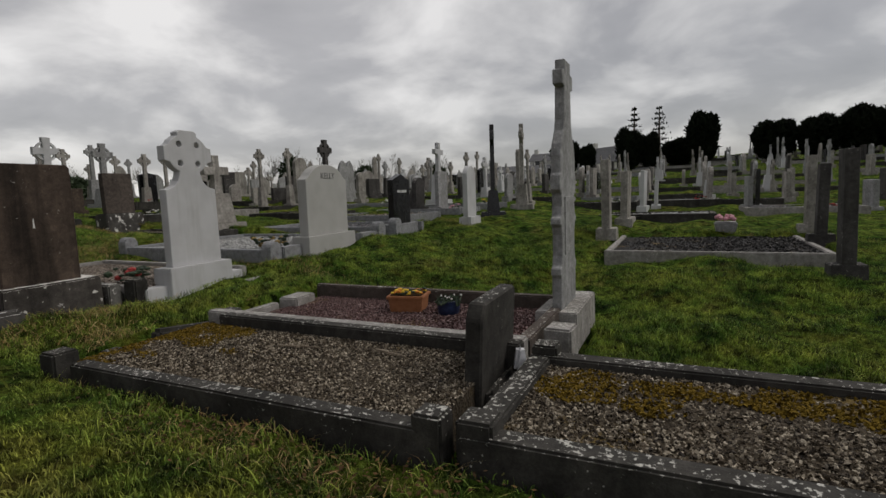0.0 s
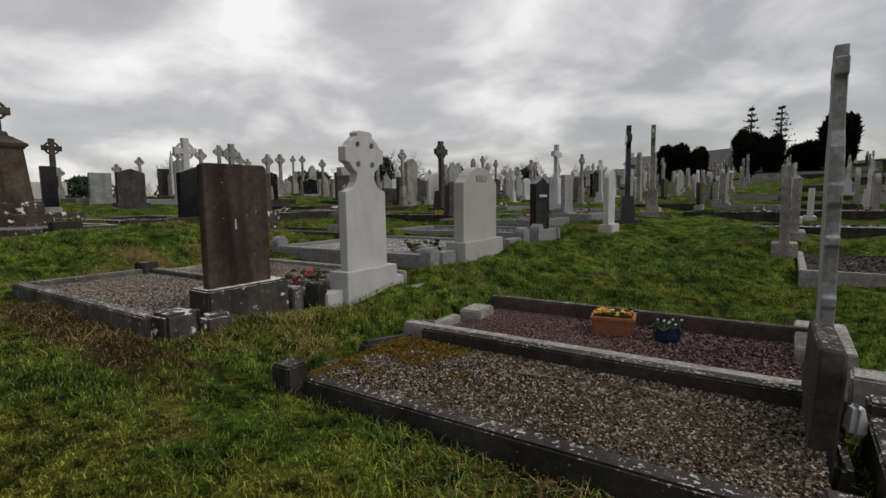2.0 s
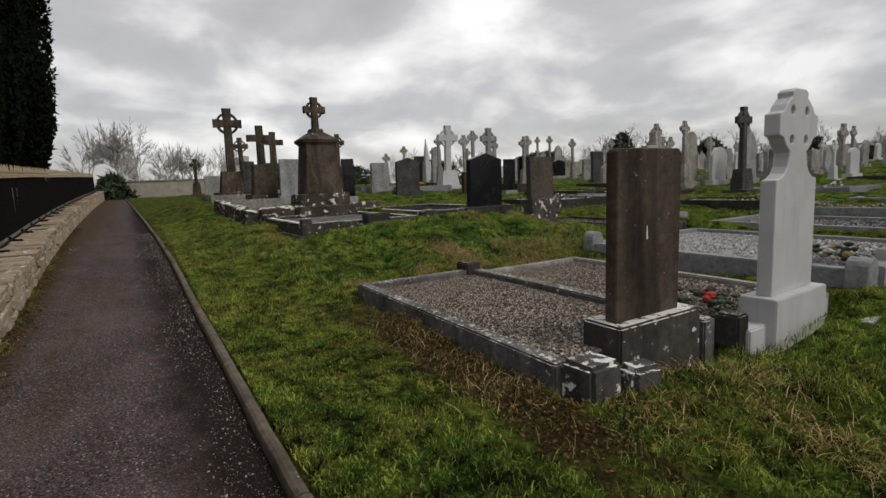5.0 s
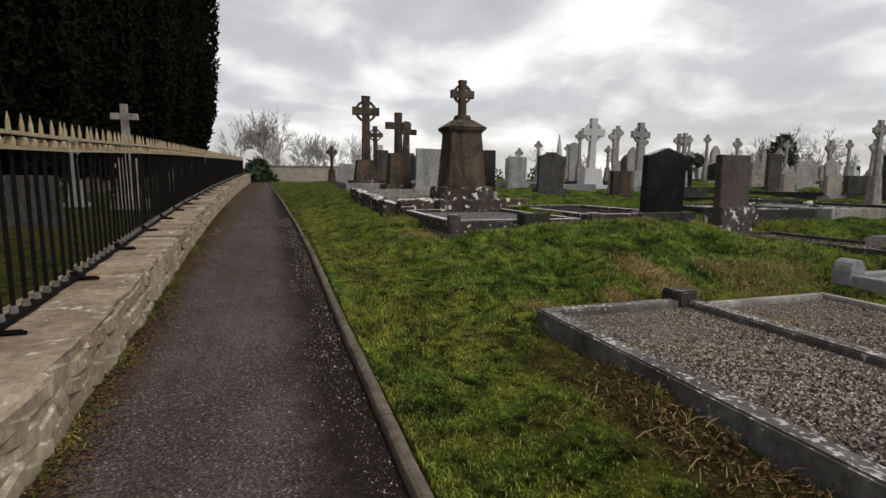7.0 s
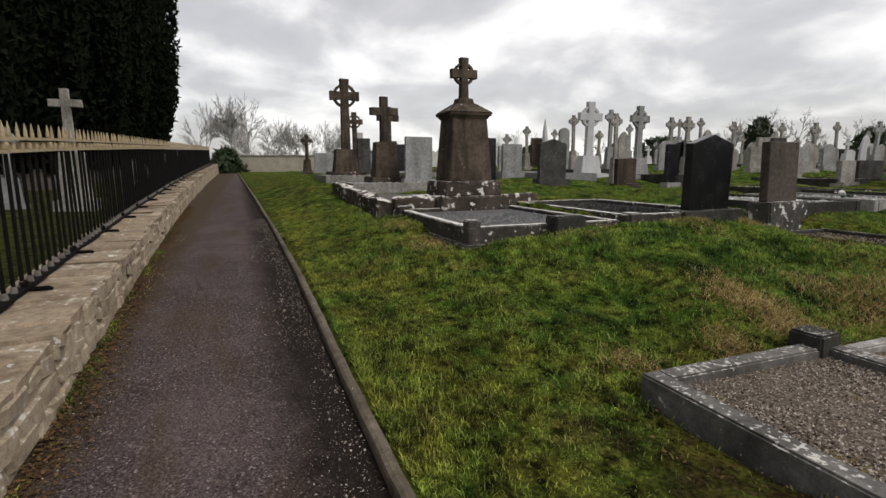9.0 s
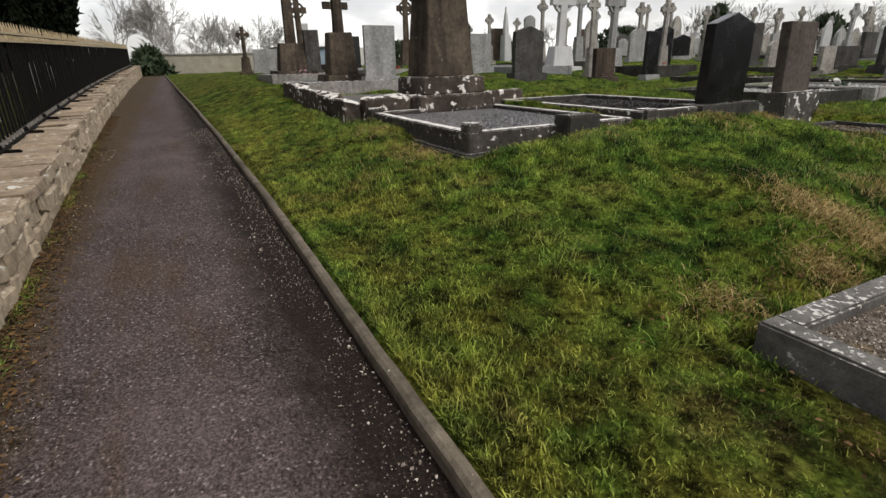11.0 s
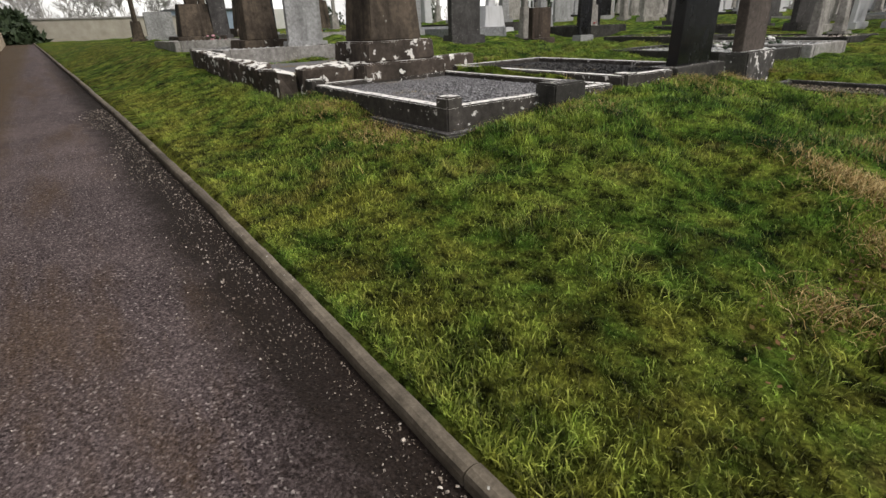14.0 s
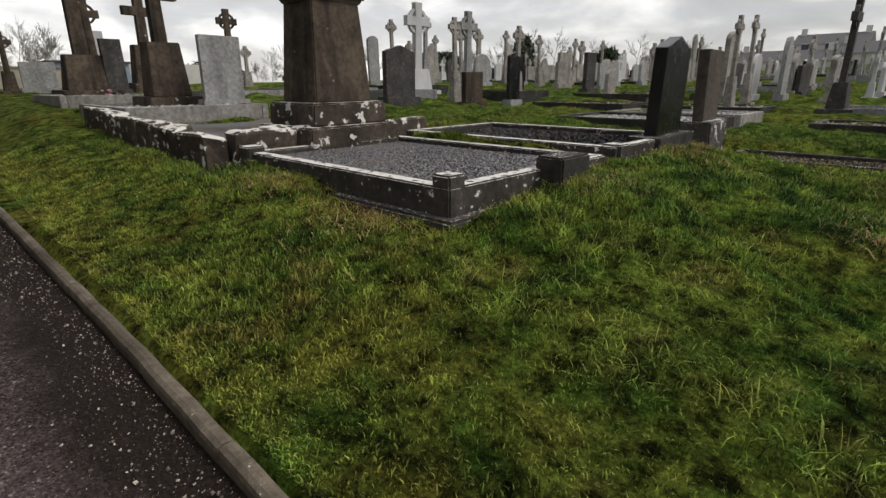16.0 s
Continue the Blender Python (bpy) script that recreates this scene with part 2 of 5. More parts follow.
def ground_materials():
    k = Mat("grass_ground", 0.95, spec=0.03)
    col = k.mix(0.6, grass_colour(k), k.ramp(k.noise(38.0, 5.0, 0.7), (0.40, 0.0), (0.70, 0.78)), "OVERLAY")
    # turf darker than the blades, standing in for shade between them
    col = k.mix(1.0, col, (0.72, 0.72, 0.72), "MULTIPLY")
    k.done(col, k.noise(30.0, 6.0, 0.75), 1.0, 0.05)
    k = Mat("grass_blades", 0.65, spec=0.16)
    col = k.mix(1.0, grass_colour(k), k.ramp(k.island(), (0.0, 0.13), (0.5, 1.1), (0.9, 1.9)), "MULTIPLY")
    col = k.mix(k.ramp(k.island(), (0.72, 0), (1.0, 0.65)), col, (0.26, 0.27, 0.07))
    k.done(col)
    k = Mat("dead_grass", 0.8, spec=0.2)
    k.done(k.ramp(k.island(), (0.0, (0.15, 0.10, 0.035)), (0.5, (0.36, 0.25, 0.095)), (1.0, (0.52, 0.41, 0.20))))
    k = Mat("asphalt", 0.9, spec=0.10)
    v = k.voronoi(120.0, "Color")
    sp = k.nt.nodes.new("ShaderNodeSeparateColor"); k.link(v, sp.inputs[0])
    agg = k.ramp(sp.outputs[0], (0.0, (0.018, 0.0130, 0.0130)), (0.55, (0.060, 0.046, 0.046)), (0.95, (0.105, 0.083, 0.081)), (1.0, (0.27, 0.235, 0.22)))
    wear = k.ramp(k.noise(1.3, 5.0, 0.6), (0.42, 0), (0.7, 1))
    col = k.mix(k.math("MULTIPLY", wear, 0.55), agg, (0.115, 0.089, 0.085))
    dirt = k.ramp(k.noise(0.9, 5.0, 0.7, (0.5, 2.2, 1)), (0.50, 0), (0.66, 1))
    col = k.mix(k.math("MULTIPLY", dirt, 0.6), col, (0.055, 0.034, 0.018))
    xyz = k.nt.nodes.new("ShaderNodeSeparateXYZ")
    k.link(k.co, xyz.inputs[0])
    ragged = k.math("ADD", k.math("ADD", xyz.outputs[1], k.math("MULTIPLY", k.math("ADD", xyz.outputs[0], 9.0), -.016)), k.math("MULTIPLY", k.noise(5.0, 6.0, 0.7), 0.45))
    col = k.mix(k.math("MULTIPLY", k.ramp(ragged, (0.08, 0), (0.34, 1)), 0.92), col, (0.012, 0.0085, 0.0065))
    far = k.math("SUBTRACT", k.math("MULTIPLY", k.noise(4.0, 6.0, 0.7), 0.5), xyz.outputs[1])
    col = k.mix(k.math("MULTIPLY", k.ramp(k.math("MULTIPLY", far, 0.5), (0.54, 0), (0.66, 1)), 0.85), col, (0.055, 0.038, 0.021))
    col = k.mix(0.7, col, k.ramp(k.noise(75.0, 5.0, 0.8), (0.38, 0.10), (0.60, 0.92)), "OVERLAY")
    k.done(col, k.voronoi(95.0), 0.7, 0.008)
    k = Mat("soil", 0.95, spec=0.1)
    k.done(k.ramp(k.noise(30.0, 6.0, 0.7), (0.3, (0.025, 0.017, 0.01)), (0.7, (0.10, 0.065, 0.032))), k.noise(60.0, 5.0), 0.9, 0.02)

    def gravel(name, a, b, c, bed):
        k = Mat(name, 0.8)
        k.done(k.mix(0.3, k.ramp(k.island(), (0.0, a), (0.5, b), (1.0, c)), k.ramp(k.noise(120.0), (0.3, 0.2), (0.7, 0.8)), "OVERLAY"))
        k = Mat(name + "_bed", 0.95)
        moss = k.ramp(k.noise(1.7, 5.0, 0.65), (0.54, 0), (0.66, 1))
        cell = k.voronoi(55.0, "Color")
        sc = k.nt.nodes.new("ShaderNodeSeparateColor"); k.link(cell, sc.inputs[0])
        col = k.ramp(sc.outputs[0], (0.0, bed), (1.0, tuple(x * 0.75 for x in b)))
        k.done(k.mix(k.math("MULTIPLY", moss, 0.8), col, (0.17, 0.115, 0.028)), k.voronoi(55.0), 0.8, 0.012)

    gravel("brown_gravel", (0.016, 0.011, 0.008), (0.088, 0.066, 0.041), (0.46, 0.40, 0.31), (0.035, 0.025, 0.014))
    gravel("red_gravel", (0.030, 0.014, 0.014), (0.125, 0.062, 0.058), (0.36, 0.26, 0.25), (0.05, 0.03, 0.028))
    gravel("grey_gravel", (0.035, 0.026, 0.020), (0.21, 0.170, 0.135), (0.64, 0.57, 0.50), (0.055, 0.040, 0.028))
    gravel("white_gravel", (0.25, 0.25, 0.25), (0.45, 0.45, 0.44), (0.66, 0.66, 0.65), (0.24, 0.24, 0.23))
    gravel("slate_gravel", (0.06, 0.06, 0.064), (0.20, 0.195, 0.20), (0.40, 0.39, 0.40), (0.10, 0.096, 0.096))
    gravel("dark_chips", (0.015, 0.015, 0.016), (0.035, 0.033, 0.033), (0.09, 0.085, 0.08), (0.02, 0.02, 0.02))


ground_materials()


def simple(name, a, b, scale=12.0, rough=0.7, metal=0.0, bump=0.2, stretch=None, spec=0.4):
    k = Mat(name, rough, metal, spec)
    k.done(k.ramp(k.noise(scale, 5.0, 0.6, stretch), (0.3, a), (0.7, b)), k.noise(scale * 3), bump, 0.006)


simple("black_iron", (0.005, 0.005, 0.005), (0.012, 0.011, 0.010), 30, 0.75, spec=0.06)
simple("cream_paint", (0.24, 0.18, 0.10), (0.46, 0.37, 0.23), 22, 0.6)
simple("weathered_zinc", (0.07, 0.062, 0.055), (0.20, 0.185, 0.165), 25, 0.8)
simple("grey_paint", (0.42, 0.41, 0.38), (0.55, 0.54, 0.50), 14, 0.6)
simple("terracotta", (0.26, 0.10, 0.04), (0.38, 0.16, 0.07), 20, 0.75)
simple("blue_glaze", (0.010, 0.014, 0.04), (0.03, 0.05, 0.12), 25, 0.3)
simple("yellow_petal", (0.55, 0.33, 0.02), (0.75, 0.52, 0.05), 60, 0.7)
simple("orange_petal", (0.50, 0.14, 0.015), (0.62, 0.26, 0.03), 60, 0.7)
simple("white_petal", (0.6, 0.58, 0.55), (0.78, 0.76, 0.74), 60, 0.7)
simple("red_petal", (0.28, 0.02, 0.02), (0.42, 0.05, 0.04), 60, 0.7)
simple("pink_petal", (0.5, 0.2, 0.25), (0.62, 0.35, 0.4), 60, 0.7)
simple("dark_leaf", (0.012, 0.025, 0.010), (0.03, 0.055, 0.02), 50, 0.6)
simple("yew_foliage", (0.004, 0.0055, 0.0035), (0.012, 0.017, 0.009), 1.6, 0.95, spec=0.04)
simple("bark", (0.05, 0.042, 0.034), (0.12, 0.10, 0.085), 9, 0.9, bump=0.5)
# pale twigs: the haze of distance is put into their colour
simple("bare_twig", (0.25, 0.235, 0.225), (0.36, 0.345, 0.335), 3, 0.9)
simple("ivy", (0.014, 0.026, 0.010), (0.035, 0.055, 0.02), 3, 0.7)
simple("render_wall", (0.50, 0.49, 0.46), (0.62, 0.61, 0.58), 2, 0.85)
simple("beige_wall", (0.30, 0.27, 0.22), (0.42, 0.385, 0.33), 2, 0.9)
simple("roof_slate", (0.06, 0.06, 0.065), (0.12, 0.12, 0.125), 6, 0.7)
simple("blue_panel", (0.20, 0.26, 0.33), (0.28, 0.35, 0.43), 2, 0.6)
simple("window_glass", (0.02, 0.022, 0.025), (0.045, 0.05, 0.055), 2, 0.1)
simple("plastic_wrap", (0.5, 0.5, 0.5), (0.7, 0.7, 0.72), 12, 0.35)
simple("dead_wood", (0.16, 0.125, 0.09), (0.28, 0.23, 0.17), 20, 0.9)
simple("yellow_moss", (0.085, 0.060, 0.012), (0.21, 0.135, 0.022), 40, 0.95, spec=0.05)
simple("blue_plastic", (0.08, 0.16, 0.3), (0.3, 0.42, 0.6), 40, 0.4)
simple("plaque_white", (0.62, 0.62, 0.6), (0.72, 0.72, 0.7), 20, 0.5)

STONE = {"old": "monument_stone", "black": "black_granite", "white": "white_marble", "grey": "grey_stone", "dark": "dark_stone", "brown": "brown_stone", "worn": "worn_stone"}

# ---- the lie of the land ----
NEAR = [(-1.2, 1.9, -.28), (-4.05, 1.95, -.215), (-2.5, 1.8, -.235), (-8.5, 1.75, -.05), (-7.0, 1.75, -.03), (-5.4, 1.75, -.11), (-11.7, 2.2, .32), (-5.2, 4.2, -.09),
        (-5.05, 6.5, .12), (-5, 9, .18), (-4.2, 11.3, .18), (-4.4, 15, .32), (-7.8, 16, .5), (-1.3, 17, .14), (.3, 8.6, -.12), (-1, 4.6, -.42),
        (-11.3, 5.7, .50), (-11.2, 7.0, .38), (-11.2, 2.9, .40), (-11.2, 4.2, .50), (-9.6, 3.4, .20), (-14.3, 1.9, .46), (-16.5, 1.6, .54), (-18.7, 7.6, .82), (-18.3, 11.1, .62), (-20.3, 4.2, .9),
        (-21, 10.8, .92), (-25.5, 16, 1.2), (-24.3, 3.2, .95), (-8.2, 4.5, -.04), (-3, 7, -.22), (2, 5, -.45)]
FAR = [(0, 60, 3.6), (25, 60, 4.4), (-20, 60, 1.6), (-50, 40, 1.5), (-60, 4, 1.1), (-40, 3, 1.0), (20, 30, 1.0), (12, 14, -.1), (12, 2, -.5),
       (40, -10, -.5), (-40, 100, 2.5), (40, 110, 6.), (-110, 0, 1.2), (-100, 80, 1.8), (-20, -12, .3), (0, -12, -.3), (-60, -40, 1.), (30, -60, 0)]
PTS = np.array(NEAR + FAR, float)


def spread(a, b):
    return np.sqrt(((a[:, None, :2] - b[None, :, :2]) ** 2).sum(-1) + .6)


def solve_land():
    n = len(PTS)
    a = np.zeros((n + 1, n + 1))
    a[:n, :n] = spread(PTS, PTS)
    a[n, :n] = a[:n, n] = 1
    return np.linalg.solve(a, np.append(PTS[:, 2], 0))


LAND = solve_land()


def path_z(x):
    return np.interp(x, [-60, -48, -32, -22, -16, -12, -9, -6, -3, 0, 10], [1.3, 1.04, .68, .43, .27, .15, .04, -.05, -.13, -.26, -.4]) - .05


def kerb_y(x):
    return np.interp(x, [-60, -48, -32, -22, -16, -12, -9, -6, -3, 10], [-1.2, -.82, -.29, .04, .23, .33, .36, .40, .46, .62])


def wall_y(x):
    return np.interp(x, [-60, -48, -32, -22, -16, -12, -9, -6, -3, 10], [-2.1, -1.97, -1.79, -1.59, -1.40, -1.23, -1.09, -.97, -.86, -.55])


def land(x, y):
    """The ground's height, without its small bumps."""
    x, y = np.atleast_1d(x).astype(float), np.atleast_1d(y).astype(float)
    raw = np.concatenate([spread(np.stack([x[i:i + 20000], y[i:i + 20000]], 1), PTS) @ LAND[:-1] + LAND[-1] for i in range(0, len(x), 20000)])
    far = np.hypot(x, y)
    raw = np.where(far > 150, np.clip(raw, -3, 9), raw)
    s = np.clip((y - kerb_y(x) - .04) / 1.5, 0, 1)
    s = s * s * (3 - 2 * s)
    z = (path_z(x) + .035) * (1 - s) + raw * s
    ky, wy = kerb_y(x), wall_y(x)
    z = np.where(y < ky + .02, path_z(x) - .10, z)
    t = np.clip((wy - .45 - y) / 6, 0, 1)
    return np.where(y < wy - .3, path_z(x) - .02 + t * .1, z)


def ground_at(x, y):
    return float(land(x, y)[0])


# ---- building helpers ----
def mesh_from(bm, name, material, smooth=False):
    me = bpy.data.meshes.new(name)
    bmesh.ops.recalc_face_normals(bm, faces=bm.faces)
    bm.to_mesh(me)
    bm.free()
    me.materials.append(MATS[material])
    if smooth:
        me.polygons.foreach_set("use_smooth", [True] * len(me.polygons))
    return me


def part(name, bm, material, parent, label="", smooth=False):
    ob = new(name, mesh_from(bm, name, material, smooth))
    ob.parent = parent
    if label:
        ob["label"] = label
    return ob


def shared(name, me, parent, m, label=""):
    ob = new(name, me)
    ob.parent = parent
    ob.matrix_basis = m
    if label:
        ob["label"] = label
    return ob


def thing(name, m, label, category, group="", kind=""):
    ob = new(name)
    ob.empty_display_size = 0.1
    ob.matrix_world = m
    return tagged(ob, label, category, group, kind)


def arrays_mesh(name, v, f, material, smooth=False):
    """A mesh from numpy vertices and equal-sided faces."""
    me = bpy.data.meshes.new(name)
    n = f.shape[1]
    me.vertices.add(len(v)); me.loops.add(f.size); me.polygons.add(len(f))
    me.vertices.foreach_set("co", np.ascontiguousarray(v, np.float32).ravel())
    me.loops.foreach_set("vertex_index", np.ascontiguousarray(f, np.int32).ravel())
    me.polygons.foreach_set("loop_start", np.arange(0, f.size, n, dtype=np.int32))
    me.polygons.foreach_set("use_smooth", np.full(len(f), smooth))
    me.update(calc_edges=True)
    me.materials.append(MATS[material])
    return me


def soften(bm, width):
    edges = [e for e in bm.edges if len(e.link_faces) == 2 and e.calc_face_angle(0) > 0.5]
    if edges and width:
        bmesh.ops.bevel(bm, geom=edges, offset=width, segments=1, affect="EDGES", clamp_overlap=True)


def add_box(bm, c, s, top=(1.0, 1.0), bevel=0.0, skew=0.0, rng=None):
    """A box on c (its base's middle) of size s; top: how much smaller its top is."""
    b = bmesh.new()
    bmesh.ops.create_cube(b, size=1)
    for v in b.verts:
        k = v.co.z + .5
        v.co.x *= 1 + (top[0] - 1) * k
        v.co.y *= 1 + (top[1] - 1) * k
        v.co = Vector((c[0] + v.co.x * s[0] + skew * k, c[1] + v.co.y * s[1], c[2] + k * s[2]))
        if rng:
            v.co += Vector((rng.uniform(-1, 1), rng.uniform(-1, 1), rng.uniform(-1, 1))) * 0.012
    if bevel:
        bmesh.ops.bevel(b, geom=b.edges[:], offset=bevel, segments=2, affect="EDGES", clamp_overlap=True)
    tmp = bpy.data.meshes.new("tmp")
    b.to_mesh(tmp); b.free()
    bm.from_mesh(tmp)
    bpy.data.meshes.remove(tmp)
    return bm


def box(c, s, top=(1.0, 1.0), bevel=0.008, skew=0.0):
    return add_box(bmesh.new(), c, s, top, bevel, skew)


def plate(loops, x0, x1, bevel=0.006, inset=0.0):
    """Outlines in (y, z), the first the outer one and the others holes, as a solid from x0 to x1."""
    bm = bmesh.new()
    edges = []
    for lp in loops:
        vs = [bm.verts.new((x0, u, v)) for u, v in lp]
        edges += [bm.edges.new((vs[i], vs[(i + 1) % len(vs)])) for i in range(len(vs))]
    bmesh.ops.triangle_fill(bm, use_beauty=True, use_dissolve=False, edges=edges)
    r = bmesh.ops.extrude_face_region(bm, geom=bm.faces[:])
    vs = [g for g in r["geom"] if isinstance(g, bmesh.types.BMVert)]
    bmesh.ops.translate(bm, vec=(x1 - x0, 0, 0), verts=vs)
    bmesh.ops.recalc_face_normals(bm, faces=bm.faces)
    soften(bm, bevel)
    return bm


def join(a, b):
    tmp = bpy.data.meshes.new("tmp")
    b.to_mesh(tmp); b.free()
    a.from_mesh(tmp)
    bpy.data.meshes.remove(tmp)
    return a


def arc(cx, cz, r, a0, a1, n):
    return [(cx + r * math.cos(radians(a0 + (a1 - a0) * i / n)), cz + r * math.sin(radians(a0 + (a1 - a0) * i / n))) for i in range(n + 1)]


def outline(style, w, h):
    a = w / 2
    if style == "peak":
        return [(-a, 0), (a, 0), (a, h - .16 * w), (0, h), (-a, h - .16 * w)]
    if style == "round":
        r = a * 1.15
        cz = h - r
        k = math.degrees(math.acos(min(1, a / r)))
        return [(-a, 0), (a, 0)] + arc(0, cz, r, k, 180 - k, 10)
    if style == "gothic":
        r = w * 1.05
        s = h - math.sqrt(max(r * r - (r - a) ** 2, 0.01))
        k = math.degrees(math.acos((r - a) / r))
        return [(-a, 0), (a, 0)] + arc(a - r, s, r, 0, k, 6)[:-1] + arc(r - a, s, r, 180 - k, 180, 6)
    if style == "ogee":
        pts = [(-a, 0), (a, 0), (a, h - .22 * w), (a * .93, h - .20 * w)]
        pts += [(a * .86 * math.cos(radians(t)), h - .2 * w + .2 * w * math.sin(radians(t)) ** 1.3) for t in range(15, 180, 15)]
        return pts + [(-a * .93, h - .20 * w), (-a, h - .22 * w)]
    return [(-a, 0), (a, 0), (a, h - .01), (a * .97, h), (-a * .97, h), (-a, h - .01)]


def cross_outline(w, h, bar, arm_z, flare=1.0):
    """A cross from z = 0 to h with its arms' middle at arm_z."""
    b, a = bar / 2, w / 2
    f = b * flare
    return [(-b * 1.15, 0), (b * 1.15, 0), (b, arm_z - b), (a, arm_z - f), (a, arm_z + f), (b, arm_z + b), (f, h), (-f, h), (-b, arm_z + b), (-a, arm_z + f), (-a, arm_z - f), (-b, arm_z - b)]


def ring(cz, r, t, x0, x1, n=24):
    o = arc(0, cz, r, 0, 360 - 360 / n, n - 1)
    i = arc(0, cz, r - t, 0, 360 - 360 / n, n - 1)
    return plate([o, i], x0, x1, 0)


def ringed_cross(w, h, bar, th):
    arm = h - w * .56
    bm = plate([cross_outline(w, h, bar, arm, 1.18)], -th / 2, th / 2, .006)
    return join(bm, ring(arm, w * .40, w * .085, -th * .32, th * .32))


def lift(bm, z, x=0.0, y=0.0):
    bmesh.ops.translate(bm, vec=(x, y, z), verts=bm.verts)
    return bm


WORDS = {"old": "brown weathered stone", "black": "polished black granite", "white": "white marble", "grey": "grey stone", "dark": "dark weathered stone", "brown": "brown stone", "worn": "lichen-stained limestone"}
SHAPE = {"flat": "flat-topped", "peak": "peak-topped", "round": "round-topped", "gothic": "pointed gothic"}
rng = random.Random(7)


def headstone(style, tone, x, y, w, h, lean=None, sink=.06, rz=None):
    """A gravestone of width w across and height h, standing on the grass."""
    m = STONE[tone]
    z = ground_at(x, y) - sink
    lean = rng.uniform(-1.6, 1.6) if lean is None else lean
    rz = rng.uniform(-3, 3) if rz is None else rz
    h += sink
    at = pose(x, y, z, rng.uniform(-1, 1), lean, rz)
    if style in ("ring", "ringtall", "latin"):
        what = "cross" if style == "latin" else "ringed Celtic cross"
        t = thing("cross_monument", at, f"{WORDS[tone]} {what} on a stepped plinth", "gravestone", "graves of the cemetery")
        if style == "ring":
            w = max(w, .42)
        ph = h * (.30 if style != "ring" else .40)
        pw = max(w * (.95 if style == "ringtall" else .75), .3)
        if style == "latin":
            ph = h * .5
            pw = max(w * .95, .4)
        part("step", box((0, 0, 0), (pw * 1.2, pw * 1.35, ph * .22), (.96, .96), .015), m, t)
        part("plinth", box((0, 0, ph * .22), (pw * .62, pw * .95, ph * .78), (.72, .8), .012), m, t)
        bar = w * .26
        if style == "latin":
            part("cross", lift(plate([cross_outline(w, h - ph, bar, (h - ph) - w * .5, 1.0)], -bar * .4, bar * .4), ph), m, t)
        else:
            part("cross", lift(ringed_cross(w, h - ph, bar, bar * .75), ph), m, t)
        return t
    if style == "figure":
        t = thing("statue", at, f"{WORDS[tone]} standing statue on a tall pedestal", "statue", "graves of the cemetery")
        bm = box((0, 0, 0), (.5, .5, h * .5), (.8, .8), .02)
        for z0, s, hh, tp in ((h * .5, .30, h * .28, .75), (h * .78, .22, h * .12, .55), (h * .89, .12, h * .11, .6)):
            add_box(bm, (0, 0, z0), (s * .8, s, hh), (tp, tp), .03)
        part("figure", bm, m, t)
        return t
    t = thing("headstone", at, f"{WORDS[tone]} {SHAPE[style]} headstone on a base", "gravestone", "graves of the cemetery")
    bh = min(.22, h * .2)
    th = .11 if tone in ("black", "grey", "white") else .14
    part("base", box((0, 0, 0), (th * 2.6, w * 1.2, bh), (.97, .97), .01), "grey_stone" if tone == "black" else m, t)
    part("slab", lift(plate([outline(style, w, h - bh)], -th / 2, th / 2), bh - .002), m, t)
    return t


PEBBLE = np.array([(-1, -.8, -.5), (.9, -1, -.5), (1, .9, -.5), (-.8, 1, -.5), (-.6, -.5, .5), (.5, -.7, .55), (.7, .5, .45), (-.5, .6, .5)])
PEBBLE_F = np.array([(0, 1, 5, 4), (1, 2, 6, 5), (2, 3, 7, 6), (3, 0, 4, 7), (4, 5, 6, 7)])


def turns(g, n):
    """n random rotations."""
    q = g.normal(size=(n, 4))
    q /= np.linalg.norm(q, axis=1)[:, None]
    a, b, c, d = q.T
    return np.stack([np.stack([1 - 2 * (c * c + d * d), 2 * (b * c - d * a), 2 * (b * d + c * a)], -1),
                     np.stack([2 * (b * c + d * a), 1 - 2 * (b * b + d * d), 2 * (c * d - b * a)], -1),
                     np.stack([2 * (b * d - c * a), 2 * (c * d + b * a), 1 - 2 * (b * b + c * c)], -1)], 1)


def pebbles(name, x, y, z, size, material, seed):
    """Loose stones at the places given, joined into one mesh."""
    g = np.random.default_rng(seed)
    n = len(x)
    s = size * g.uniform(.5, 1.3, (n, 1, 1)) * g.uniform(.7, 1.2, (n, 1, 3))
    v = (PEBBLE * (1 + g.uniform(-.25, .25, (n, 8, 3)))) * s
    v = np.einsum("nij,nkj->nki", turns(g, n), v)
    v += np.stack([x, y, z], 1)[:, None]
    f = (PEBBLE_F[None] + (np.arange(n) * 8)[:, None, None]).reshape(-1, 4)
    return arrays_mesh(name, v.reshape(-1, 3), f, material)


